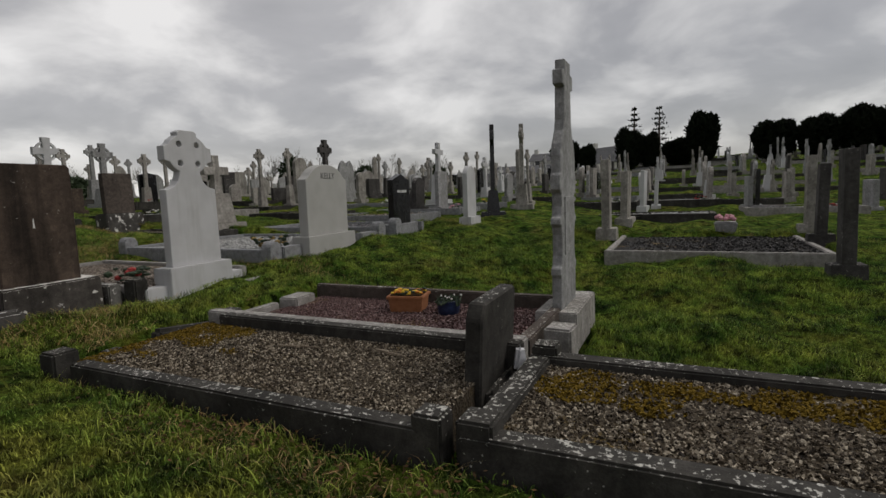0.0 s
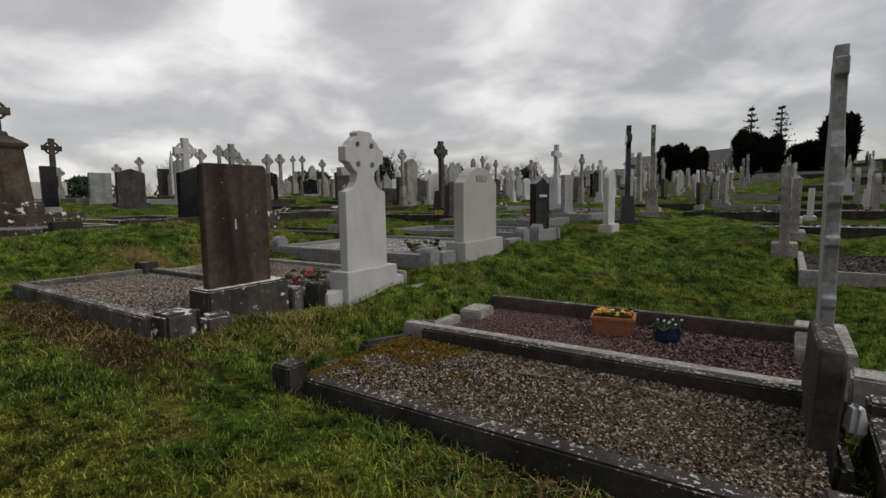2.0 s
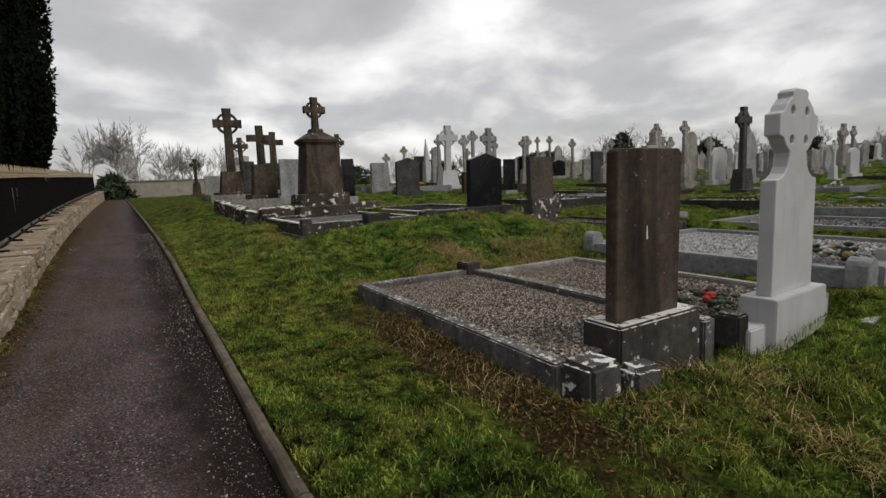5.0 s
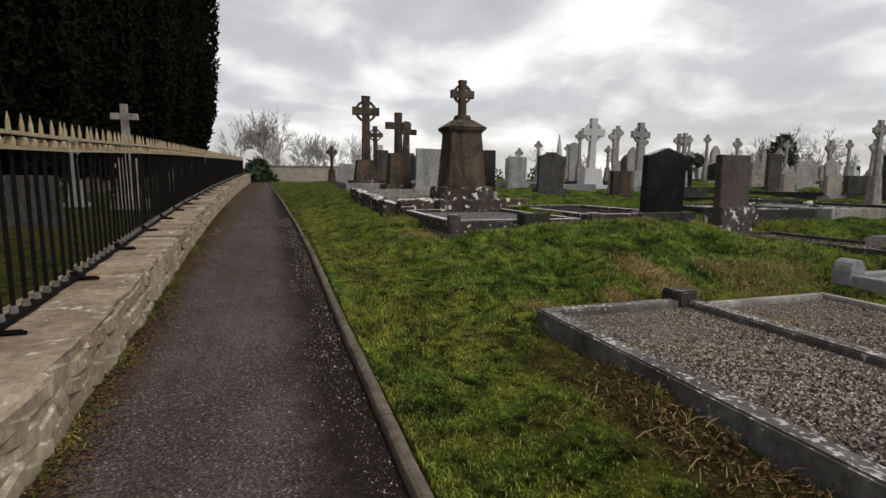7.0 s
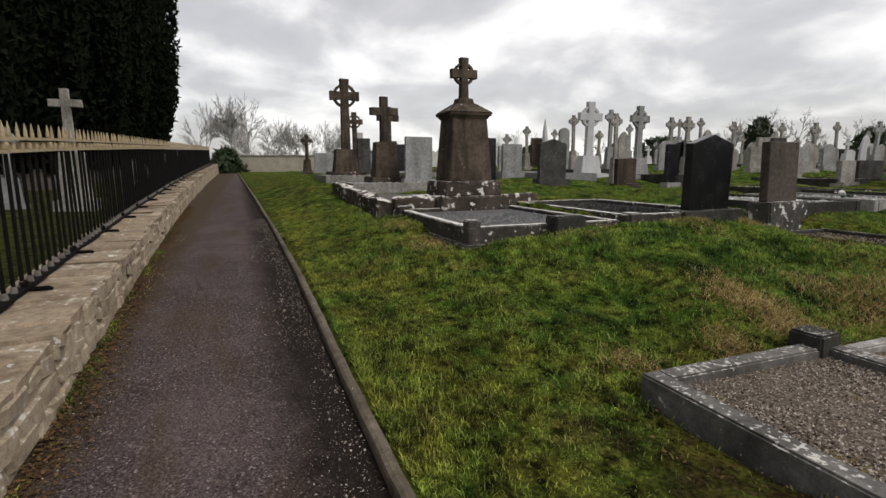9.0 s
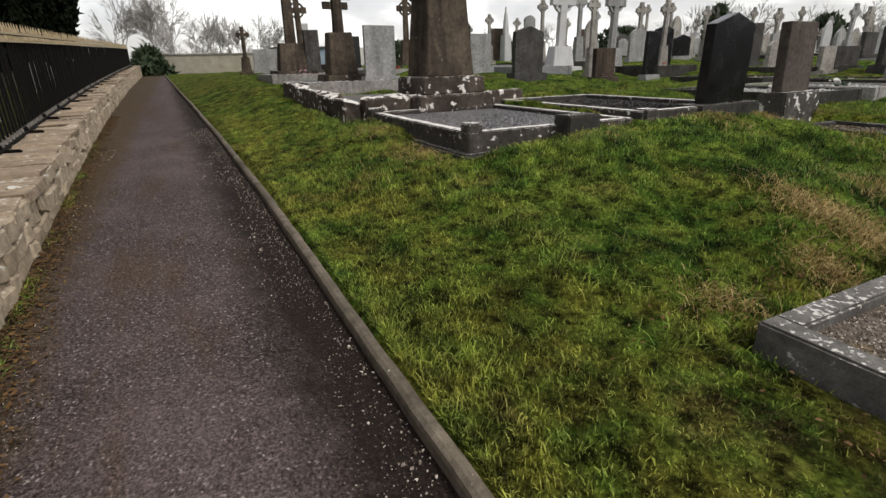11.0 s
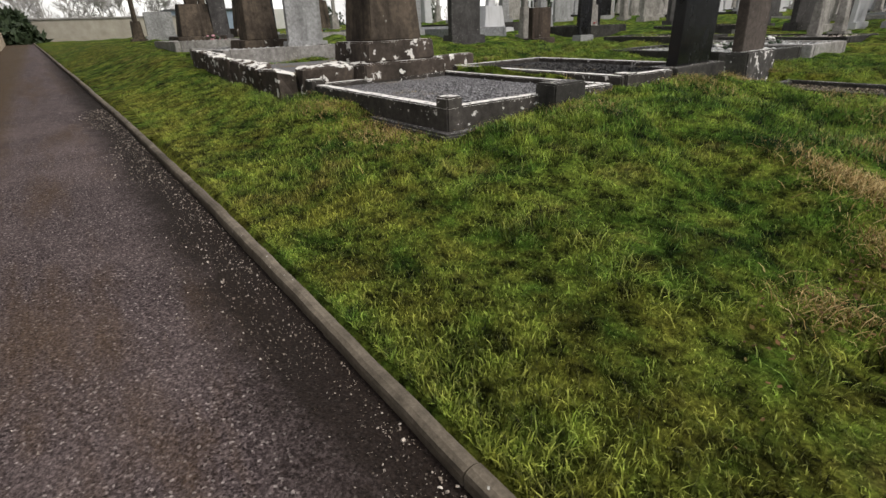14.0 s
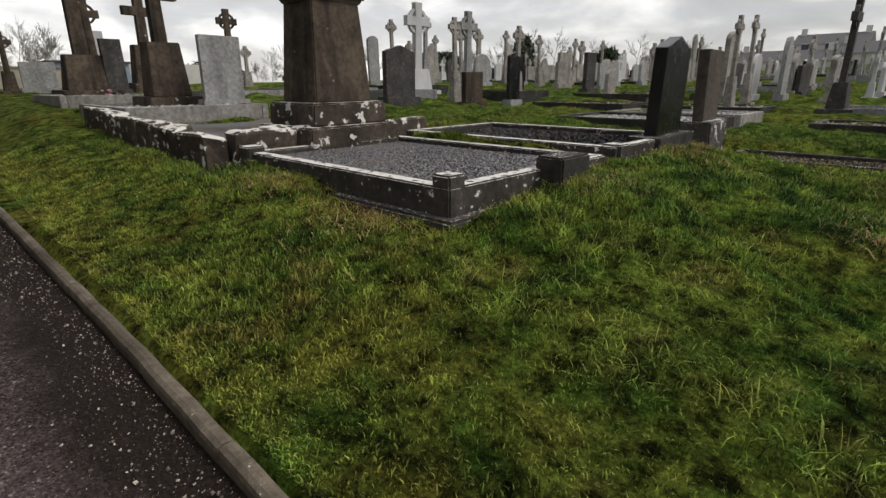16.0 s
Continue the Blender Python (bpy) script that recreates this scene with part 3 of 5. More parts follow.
def gravel_bed(parent, x0, x1, y0, y1, z, material, count, size, seed, mossy=""):
    """A bed of chippings in the parent's coordinates, slightly uneven."""
    g = np.random.default_rng(seed)
    bm = box(((x0 + x1) / 2, (y0 + y1) / 2, z - .25), (x1 - x0, y1 - y0, .25), bevel=0)
    part("bed", bm, material + "_bed", parent, "packed bed of stone chippings")
    x, y = g.uniform(x0, x1, count), g.uniform(y0, y1, count)
    zz = z + .003 * np.sin(x * 3.1 + seed) * np.cos(y * 4.3) + g.uniform(-.3, .35, count) * size
    wave = .35 * np.sin(x * 9 + y * 7) * np.cos(y * 11 - x * 5) + .3 * np.sin(x * 3.1 + y * 4.7 + seed)
    patch = {"w": .75 - (x - x0) * 1.1, "n": .55 - np.abs(y1 - .25 - y) * 2.6 + .3 * np.sin(x * 1.9), "": -9 + 0 * x}[mossy] + wave
    keep = (patch < .25) | (g.random(count) < .35)
    ob = shared("gravel", pebbles("gravel", x[keep], y[keep], zz[keep], size, material, seed), parent, Matrix())
    ob["kind"] = "stuff"
    ob["label"] = "loose stone chippings"
    if mossy:
        m = patch > .2 + .5 * g.random(count)
        ob = shared("moss", pebbles("moss", x[m] + .01, y[m], z + .004 + 0 * x[m], size * 1.1, "yellow_moss", seed + 1), parent, Matrix())
        ob["kind"] = "stuff"
        ob["label"] = "yellow-brown moss creeping over the gravel"


def kerb_grave(x0, x1, y0, y1, z, h, w, material, gravel, count, size, seed, label, posts=(), fill=.05, sides="nsew", footing=False, lean=(0, 0), mossy="", north=0.0, west=0.0):
    """A grave edged by kerb stones; z: the top of its kerbs. sides: n (+y), s (-y), e (+x), w (-x)."""
    t = thing("kerbed_grave", pose(x0, y0, z - h, lean[0], lean[1], 0), label, "grave", "graves with kerbs")
    lx, ly = x1 - x0, y1 - y0
    g = random.Random(seed)
    rails = {"s": ((lx / 2, w / 2), (lx, w)), "n": ((lx / 2, ly - w / 2), (lx, w)), "w": ((w / 2, ly / 2), (w, ly - 2 * w)), "e": ((lx - w / 2, ly / 2), (w, ly - 2 * w))}
    for k in sides:
        (cx, cy), (sx, sy) = rails[k]
        bm = box((cx, cy, -.25), (sx, sy, h + .25 + (north if k == "n" else 0)), (1, 1), .012)
        bmesh.ops.rotate(bm, cent=(cx, cy, 0), matrix=Matrix.Rotation(radians(g.uniform(-.5, .5)), 3, "Z"), verts=bm.verts)
        part("kerb", bm, material, t)
    for px, py, s, ph in posts:
        part("corner_post", box((px, py, -.25), (s, s * g.uniform(.9, 1.05), ph + .25), (.98, .98), .014), material, t)
    if footing:
        part("footing", box((lx / 2, ly / 2, -.45), (lx + .24, ly + .24, .45 + .05), (.985, .98), .02), "dark_stone", t, "rough concrete footing")
    if gravel:
        gravel_bed(t, w * .9 - west, lx - w * .9, w * .9, ly - w * .9, h - fill, gravel, count, size, seed, mossy)
    return t

# ---- ground, path, kerb, wall, railing ----
GRAVES = [(-4.1, -1.0, 2.0, 3.4), (-4.1, -.8, 3.4, 5.0), (-1.0, 2.3, 2.0, 3.35), (-8.5, -5.2, 1.85, 3.5), (-8.4, -5.15, 3.5, 5.15), (-8.6, -5.0, 5.35, 8.1),
          (-8.4, -5.0, 8.2, 10.0), (-14.6, -11.55, 2.2, 4.4), (-14.6, -11.4, 4.4, 6.4), (-11.5, -8.5, 6.95, 8.05), (-1.3, 1.9, 8.0, 10.8), (-17.2, -14.3, 1.75, 5.0),
          (-20.5, -17.5, 1.9, 4.3), (-12.0, -11.4, 6.8, 7.8)]


def bare(x, y, margin=0.0):
    """True where a grave covers the grass."""
    r = np.zeros(len(x), bool)
    for a, b, c, d in GRAVES:
        r |= (x > a - margin) & (x < b + margin) & (y > c - margin) & (y < d + margin)
    return r


def bumps(x, y):
    g = np.zeros(len(x))
    for a, b, p, s in ((.7, .5, 0.3, .03), (1.3, -1.7, 1.1, .022), (2.9, 2.1, 2.0, .016), (-4.3, 5.2, .4, .010), (7.7, 6.1, 1.9, .006)):
        g += s * np.sin(a * x + b * y + p) * np.cos(b * x - a * y + 2 * p)
    hum = .06 * np.sin(2.1 * x + 1.3 * np.sin(1.7 * y)) * np.cos(2.4 * y + .9 * np.sin(1.9 * x)) + .03 * np.sin(5.1 * x + 2 * y) * np.cos(4.4 * y - x)
    return g * np.clip((y - .5) / 1.2, 0, 1) + hum * np.clip((y - 1.5) / 1.2, 0, 1)


def build_ground():
    def steps(parts):
        return np.unique(np.round(np.concatenate([np.linspace(a, b, n) for a, b, n in parts]), 4))
    xs = steps([(-1600, -150, 12), (-150, -40, 30), (-40, -16, 80), (-16, 3, 210), (3, 30, 40), (30, 150, 24), (150, 1600, 12)])
    ys = steps([(-1600, -100, 12), (-100, -6, 30), (-6, .4, 60), (.4, 6, 90), (6, 14, 70), (14, 30, 60), (30, 140, 60), (140, 1600, 14)])
    gx, gy = np.meshgrid(xs, ys, indexing="ij")
    x, y = gx.ravel(), gy.ravel()
    z = land(x, y) + np.where(bare(x, y, -.03), -.14, bumps(x, y))
    n, m = len(xs), len(ys)
    i = np.arange(n * m).reshape(n, m)
    f = np.stack([i[:-1, :-1], i[1:, :-1], i[1:, 1:], i[:-1, 1:]], -1).reshape(-1, 4)
    tagged(new("ground", arrays_mesh("ground", np.stack([x, y, z], 1), f, "grass_ground", True)), "uneven mossy cemetery grass with straw-coloured patches", "ground", kind="structure")


build_ground()


def build_path():
    xs = np.linspace(-60, 8, 340)
    cols = np.linspace(0, 1, 12)
    v = []
    for k in cols:
        y0, y1 = wall_y(xs) - .25, kerb_y(xs) - .02
        z = path_z(xs) + .02 * np.sin(math.pi * k) + .006 * np.sin(xs * 2.3 + k * 5) - .012
        v.append(np.stack([xs, y0 + (y1 - y0) * k, z], 1))
    v = np.concatenate(v)
    i = np.arange(len(v)).reshape(len(cols), len(xs))
    f = np.stack([i[:-1, :-1], i[:-1, 1:], i[1:, 1:], i[1:, :-1]], -1).reshape(-1, 4)
    tagged(new("path", arrays_mesh("path", v, f, "asphalt", True)), "worn dark tarmac footpath with loose grit at its edges", "path", kind="structure")
    g = np.random.default_rng(3)
    n = 15000
    x = g.uniform(-17, -2.5, n)
    side = g.random(n) < .68
    y = np.where(side, kerb_y(x) - .05 - np.abs(g.normal(0, .19, n)), wall_y(x) + .02 + np.abs(g.normal(0, .13, n)))
    spread_all = g.random(n) < .035
    y = np.where(spread_all, g.uniform(wall_y(x), kerb_y(x) - .05), y)
    ob = new("grit", pebbles("grit", x, y, path_z(x) - .001, .0017 + .0042 * g.random((n, 1, 1)) ** 5, "grey_gravel", 5))
    tagged(ob, "loose pale grit strewn on the tarmac", "grit", kind="stuff")
    # moss, dead leaves and weeds along the foot of the wall
    n = 12000
    x = g.uniform(-20, -3, n)
    y = wall_y(x) + np.abs(g.normal(0, .09, n)) - .01
    a = g.uniform(0, 6.283, n)
    s = g.uniform(.005, .017, n)
    c = np.stack([x, y, path_z(x) + g.uniform(.002, .02, n)], 1)
    u = np.stack([np.cos(a), np.sin(a), g.uniform(-.4, .4, n)], 1) * s[:, None]
    w = np.stack([-np.sin(a), np.cos(a), g.uniform(-.4, .4, n)], 1) * s[:, None] * .6
    v = np.stack([c - u, c - w, c + u, c + w], 1).reshape(-1, 3)
    ob = new("leaf_litter", arrays_mesh("leaf_litter", v, np.arange(4 * n).reshape(n, 4), "soil_leaf"))
    tagged(ob, "brown leaf litter and moss along the wall's foot", "leaf litter", kind="stuff")


def leaf_patches():
    g = np.random.default_rng(31)
    xs, ys = [], []
    for cx, cy, rx, ry, n in ((-6.6, 1.72, .9, .16, 900), (-5.3, 1.75, .35, .2, 600), (-4.95, 2.5, .25, .5, 600), (-2.1, 1.85, .7, .14, 600), (-1.1, 1.8, .4, .2, 350), (-12.9, 2.0, .9, .12, 500), (-8.75, 2.6, .12, .5, 250), (-3.6, 5.1, .6, .1, 200)):
        xs.append(cx + g.normal(0, rx, n) * .7); ys.append(cy + g.normal(0, ry, n))
    x, y = np.concatenate(xs), np.concatenate(ys)
    ok = ~bare(x, y, -.01)
    x, y = x[ok], y[ok]
    n = len(x)
    a, s = g.uniform(0, 6.283, n), g.uniform(.006, .016, n)
    c = np.stack([x, y, land(x, y) + bumps(x, y) + g.uniform(.012, .035, n)], 1)
    u = np.stack([np.cos(a), np.sin(a), g.uniform(-.5, .5, n)], 1) * s[:, None]
    w = np.stack([-np.sin(a), np.cos(a), g.uniform(-.5, .5, n)], 1) * s[:, None] * .6
    v = np.stack([c - u, c - w, c + u, c + w], 1).reshape(-1, 3)
    tagged(new("dead_leaves", arrays_mesh("dead_leaves", v, np.arange(4 * n).reshape(n, 4), "soil_leaf")), "rust-brown dead leaves beside the grave kerbs", "dead leaves", kind="stuff")


k = Mat("soil_leaf", 0.85, spec=.15)
k.done(k.ramp(k.island(), (0.0, (0.03, 0.017, 0.008)), (0.45, (0.085, 0.048, 0.02)), (0.85, (0.15, 0.085, 0.036)), (1.0, (0.07, 0.07, 0.02))))
build_path()
leaf_patches()


def build_path_kerb():
    t = tagged(new("path_kerb"), "narrow rounded concrete edging along the path", "kerb", kind="structure")
    bm = bmesh.new()
    prof = [(-.032, -.16), (.032, -.16), (.034, .02), (.028, .036), (.010, .045), (-.010, .045), (-.028, .036), (-.034, .02)]
    n = 6
    rows = []
    for i in range(n + 1):
        rows.append([bm.verts.new((i / n - .5, u + .0015 * math.sin(i * 2.1), v + .0015 * math.sin(i * 1.7 + 1))) for u, v in prof])
    for a, b in zip(rows, rows[1:]):
        for j in range(len(prof)):
            bm.faces.new((a[j], a[(j + 1) % 8], b[(j + 1) % 8], b[j]))
    bm.faces.new(rows[0]); bm.faces.new(rows[-1][::-1])
    me = mesh_from(bm, "edging", "kerb_concrete")
    g = random.Random(4)
    x = 4.0
    while x > -48:
        ln = g.uniform(.88, .96)
        a, b = Vector((x, float(kerb_y(x)), float(path_z(x)))), Vector((x - ln, float(kerb_y(x - ln)), float(path_z(x - ln))))
        d = a - b
        c = (a + b) / 2
        m = pose(c.x, c.y + g.uniform(-.005, .005), c.z + .008 + g.uniform(-.004, .004), 0, -math.degrees(math.atan2(d.z, d.x)), math.degrees(math.atan2(d.y, d.x)))
        shared("edging", me, t, m @ Matrix.Diagonal((ln - .006, 1, 1, 1)))
        x -= ln


build_path_kerb()


def wall_top(x):
    return float(path_z(x)) + .35 + max(0, -9 - x) * .008


def chunk_meshes(name, material, count, seed, bevel=.10):
    """Unit stones of uneven shape."""
    g = random.Random(seed)
    out = []
    for _ in range(count):
        bm = bmesh.new()
        bmesh.ops.create_cube(bm, size=1)
        for v in bm.verts:
            v.co += Vector((g.uniform(-.09, .09), g.uniform(-.05, .05), g.uniform(-.09, .09)))
        bmesh.ops.bevel(bm, geom=bm.edges[:], offset=bevel, segments=1, affect="EDGES")
        out.append(mesh_from(bm, name, material))
    return out


def build_wall():
    t = tagged(new("boundary_wall"), "low rubble stone wall with rough coping stones", "wall", kind="structure")
    xs = np.linspace(-46, 8, 110)
    rows = []
    bm = bmesh.new()
    for x in xs:
        y, z, h = float(wall_y(x)), float(path_z(x)), wall_top(x)
        rows.append([bm.verts.new(p) for p in ((x, y - .022, z - .3), (x, y - .035, h - .014), (x, y - .62, h - .014), (x, y - .64, z - .3))])
    for a, b in zip(rows, rows[1:]):
        for j in range(4):
            bm.faces.new((a[j], a[(j + 1) % 4], b[(j + 1) % 4], b[j]))
    part("core", bm, "rubble_stone", t, "mortared rubble core")
    g = random.Random(11)
    cop = chunk_meshes("coping_stone", "coping_stone", 9, 2, .035)
    x = 4.0
    while x > -44:
        ln = g.uniform(.28, .70)
        c = x - ln / 2
        yaw = math.degrees(math.atan2(float(wall_y(c + .3) - wall_y(c - .3)), .6))
        shared("coping_stone", g.choice(cop), t, pose(c, float(wall_y(c)) - .312 + g.uniform(-.012, .012), wall_top(c) - .038 + g.uniform(-.009, .006), g.uniform(-1.2, 1.2), g.uniform(-1, 1), yaw + g.uniform(-2, 2)) @ Matrix.Diagonal((ln * .99, .58, .075, 1)))
        x -= ln
    st = chunk_meshes("wall_stone", "rubble_stone", 8, 5, .12)
    rest = []
    x = 2.0
    for course in range(3):
        x = 2.0
        while x > -40:
            ln = g.uniform(.10, .34)
            c = x - ln / 2
            h = (wall_top(c) - .03 - float(path_z(c))) / 3
            z = float(path_z(c)) + h * (course + .5) - .01
            m = pose(c, float(wall_y(c)) - .078 + g.uniform(-.012, .010), z + g.uniform(-.03, .03), g.uniform(-6, 6), g.uniform(-16, 16), g.uniform(-4, 4)) @ Matrix.Diagonal((ln * 1.0, .13, h * g.uniform(.75, 1.3), 1))
            if -13.5 < x < -4.5:
                shared("wall_stone", g.choice(st), t, m)
            else:
                rest.append((g.choice(st), m))
            x -= ln
    bm = bmesh.new()
    for me, m in rest:
        tmp = me.copy(); tmp.transform(m); bm.from_mesh(tmp); bpy.data.meshes.remove(tmp)
    far = part("wall_stones", bm, "rubble_stone", t)
    far["kind"] = "stuff"


build_wall()


def build_fence():
    t = tagged(new("railing"), "black iron railing with cream-painted spear tips and top rail", "fence", kind="structure")

    def rail(name, material, dz, w, h, x0=6.0, x1=-44.0):
        bm = bmesh.new()
        rows = []
        for x in np.linspace(x0, x1, 60):
            y, z = float(wall_y(x)) - .46, wall_top(x) + dz
            rows.append([bm.verts.new(p) for p in ((x, y - w, z), (x, y + w, z), (x, y + w, z + h), (x, y - w, z + h))])
        for a, b in zip(rows, rows[1:]):
            for j in range(4):
                bm.faces.new((a[j], a[(j + 1) % 4], b[(j + 1) % 4], b[j]))
        bm.faces.new(rows[0]); bm.faces.new(rows[-1][::-1])
        part(name, bm, material, t)
    rail("bottom_rail", "black_iron", .004, .035, .03)
    rail("lower_top_rail", "cream_paint", .945, .026, .022)
    rail("upper_top_rail", "cream_paint", 1.03, .026, .022)
    bm = bmesh.new()
    bmesh.ops.create_cone(bm, cap_ends=True, segments=7, radius1=.0130, radius2=.0125, depth=.94, matrix=Matrix.Translation((0, 0, .47)))
    bar = mesh_from(bm, "bar", "black_iron")
    bm = bmesh.new()
    for r1, r2, z0, z1 in ((.020, .030, .955, .972), (.030, .030, .972, 1.0), (.030, .020, 1.0, 1.02), (.010, .014, 1.04, 1.06), (.014, .012, 1.06, 1.10), (.012, .002, 1.10, 1.16)):
        bmesh.ops.create_cone(bm, cap_ends=True, segments=7, radius1=r1, radius2=r2, depth=z1 - z0, matrix=Matrix.Translation((0, 0, (z0 + z1) / 2)))
    tip = mesh_from(bm, "spear_tip", "cream_paint")
    bm = bmesh.new()
    bmesh.ops.create_cone(bm, cap_ends=True, segments=7, radius1=.024, radius2=.018, depth=.045, matrix=Matrix.Translation((0, 0, .055)))
    collar = mesh_from(bm, "collar", "weathered_zinc")
    bm = bmesh.new()
    add_box(bm, (0, -.03, 0), (.05, .05, .08), (1, 1), .01)
    add_box(bm, (0, .06, 0), (.035, .16, .03), (1, .8), .01)
    foot = mesh_from(bm, "stay_foot", "black_iron")
    g = random.Random(6)
    for i in range(290):
        x = 4.0 - i * .165
        b = shared("bar", bar, t, pose(x, float(wall_y(x)) - .46, wall_top(x), g.uniform(-.6, .6), g.uniform(-.6, .6), 0))
        shared("spear_tip", tip, b, Matrix())
        shared("collar", collar, b, Matrix(), "weathered pale collar")
        if i % 8 == 0:
            shared("stay_foot", foot, t, pose(x, float(wall_y(x)) - .42, wall_top(x)), "iron stay foot set in the coping")


build_fence()

# ---- the first row of graves ----
kerb_grave(-3.72, -1.05, 2.03, 3.32, -.13, .18, .12, "kerb_stone", "brown_gravel", 24000, .0075, 21, "old dark kerbed grave filled with brown gravel and moss",
           posts=((-.20, .05, .17, .235), (2.60, .07, .15, .25), (-.20, 1.48, .17, .20)), fill=.04, sides="ns", mossy="w", north=.05, west=.28)


def broken_kerb():
    t = thing("broken_kerb", pose(-3.94, 2.38, -.31), "broken lichen-covered kerb stones at the grave's end", "kerb")
    part("stump", box((.05, .02, -.1), (.14, .22, .25), (.9, .8), .03), "kerb_stone", t)
    bm = box((0, 0, -.1), (.13, .62, .2), (.9, .97), .03)
    bmesh.ops.rotate(bm, cent=(0, 0, 0), matrix=Matrix.Rotation(radians(-7), 3, "X"), verts=bm.verts)
    part("fallen_length", lift(bm, .06, .0, .68), "kerb_stone", t)


broken_kerb()
kerb_grave(-4.0, -1.05, 3.35, 4.95, -.12, .17, .10, "worn_brown_stone", "red_gravel", 14000, .0105, 22, "grave with brown-stained kerbs and dark red gravel", fill=.13, sides="ne")


def loose(name, material, c, s, label, category, rz=0.0, top=(.97, .97), bevel=.015):
    t = thing(name, pose(c[0], c[1], c[2], 0, 0, rz), label, category)
    part("block", box((0, 0, 0), s, top, bevel), material, t)
    return t


loose("kerb_length", "pale_concrete", (-2.53, 3.385, -.275), (2.94, .12, .185), "long pale concrete kerb between two graves", "kerb", 0, (1, .95), .012)
loose("stone_block", "pale_concrete", (-3.92, 4.42, -.36), (.24, .34, .20), "square pale stone block at the grave's corner", "stone block", 4)
loose("stone_block", "pale_concrete", (-4.02, 3.98, -.36), (.12, .46, .16), "low pale kerb stone leading to a block", "stone block", 3)
loose("stone_block", "pale_concrete", (-.90, 3.72, -.42), (.20, .22, .34), "small grey stone block beside the cross", "stone block", -3)
kerb_grave(-.98, 2.4, 2.06, 3.30, -.13, .2, .13, "kerb_stone", "brown_gravel", 22000, .0088, 23, "dark kerbed grave with coarse pale gravel and yellow moss",
           posts=((.07, .08, .17, .26), (.09, 1.20, .16, .26)), fill=.05, mossy="n")


def dark_tablet():
    t = thing("headstone", pose(-1.19, 3.03, -.36, 0, 3, 2), "small dark tapered headstone with lichen on its edges", "gravestone", "graves of the cemetery")
    part("slab", plate([[(-.33, 0), (.33, 0), (.33, .60), (.30, .64), (-.29, .64), (-.34, .55)]], -.05, .05, .012), "kerb_stone", t)
    part("foot", box((.09, 0, -.1), (.14, .60, .24), (.5, .96), .03), "kerb_stone", t, "mossy sloping foot")


dark_tablet()
loose("plastic_cup", "plastic_wrap", (-1.02, 3.12, -.22), (.09, .12, .16), "crumpled white plastic sheet behind a headstone", "litter", 20, (.5, .7), .03)


def tall_cross():
    t = thing("cross_monument", pose(-1.08, 4.72, -.48, 0, 0, 0), "tall slender grey stone cross with scalloped edges", "gravestone", "graves of the cemetery")
    part("base", box((0.0, .10, 0), (.36, .98, .34), (.97, .98), .01), "pale_concrete", t, "stepped pale stone base")
    half = [(.30, .33), (.30, .62), (.335, .64), (.335, .70), (.29, .72), (.265, .80), (.265, .98), (.29, 1.05), (.335, 1.07), (.335, 1.12), (.29, 1.14), (.265, 1.22), (.275, 1.32),
            (.335, 1.36), (.335, 1.48), (.30, 1.50), (.30, 1.64), (.27, 1.74), (.17, 1.86), (.14, 1.95), (.125, 2.22), (.21, 2.23), (.21, 2.35), (.11, 2.36), (.11, 2.45)]
    part("shaft", plate([half + [(-u, v) for u, v in half[::-1]]], -.042, .042, .008), "grey_stone", t)
    inner = [(.17, .80), (.17, 1.30), (-.17, 1.30), (-.17, .80)]
    part("panel", plate([inner], .042, .050, .003), "grey_stone", t)


tall_cross()


def flower_planter():
    t = thing("flower_planter", pose(-2.57, 4.50, -.285, 0, 0, 12), "square terracotta planter with yellow and orange flowers", "planter")
    bm = box((0, 0, 0), (.30, .24, .19), (1.16, 1.18), .008)
    add_box(bm, (0, 0, .165), (.37, .31, .03), (1, 1), .006)
    part("pot", bm, "terracotta", t)
    part("soil", box((0, 0, .15), (.32, .26, .055), bevel=.01), "soil", t)
    g = random.Random(9)
    for mat, n in (("yellow_petal", 26), ("orange_petal", 16), ("dark_leaf", 14)):
        bm = bmesh.new()
        for _ in range(n):
            bmesh.ops.create_icosphere(bm, subdivisions=1, radius=g.uniform(.018, .03), matrix=Matrix.Translation((g.uniform(-.14, .14), g.uniform(-.11, .11), .21 + g.uniform(-.01, .025))) @ Matrix.Diagonal((1, 1, .6, 1)))
        part("bloom" if "petal" in mat else "foliage", bm, mat, t)["kind"] = "stuff"


flower_planter()


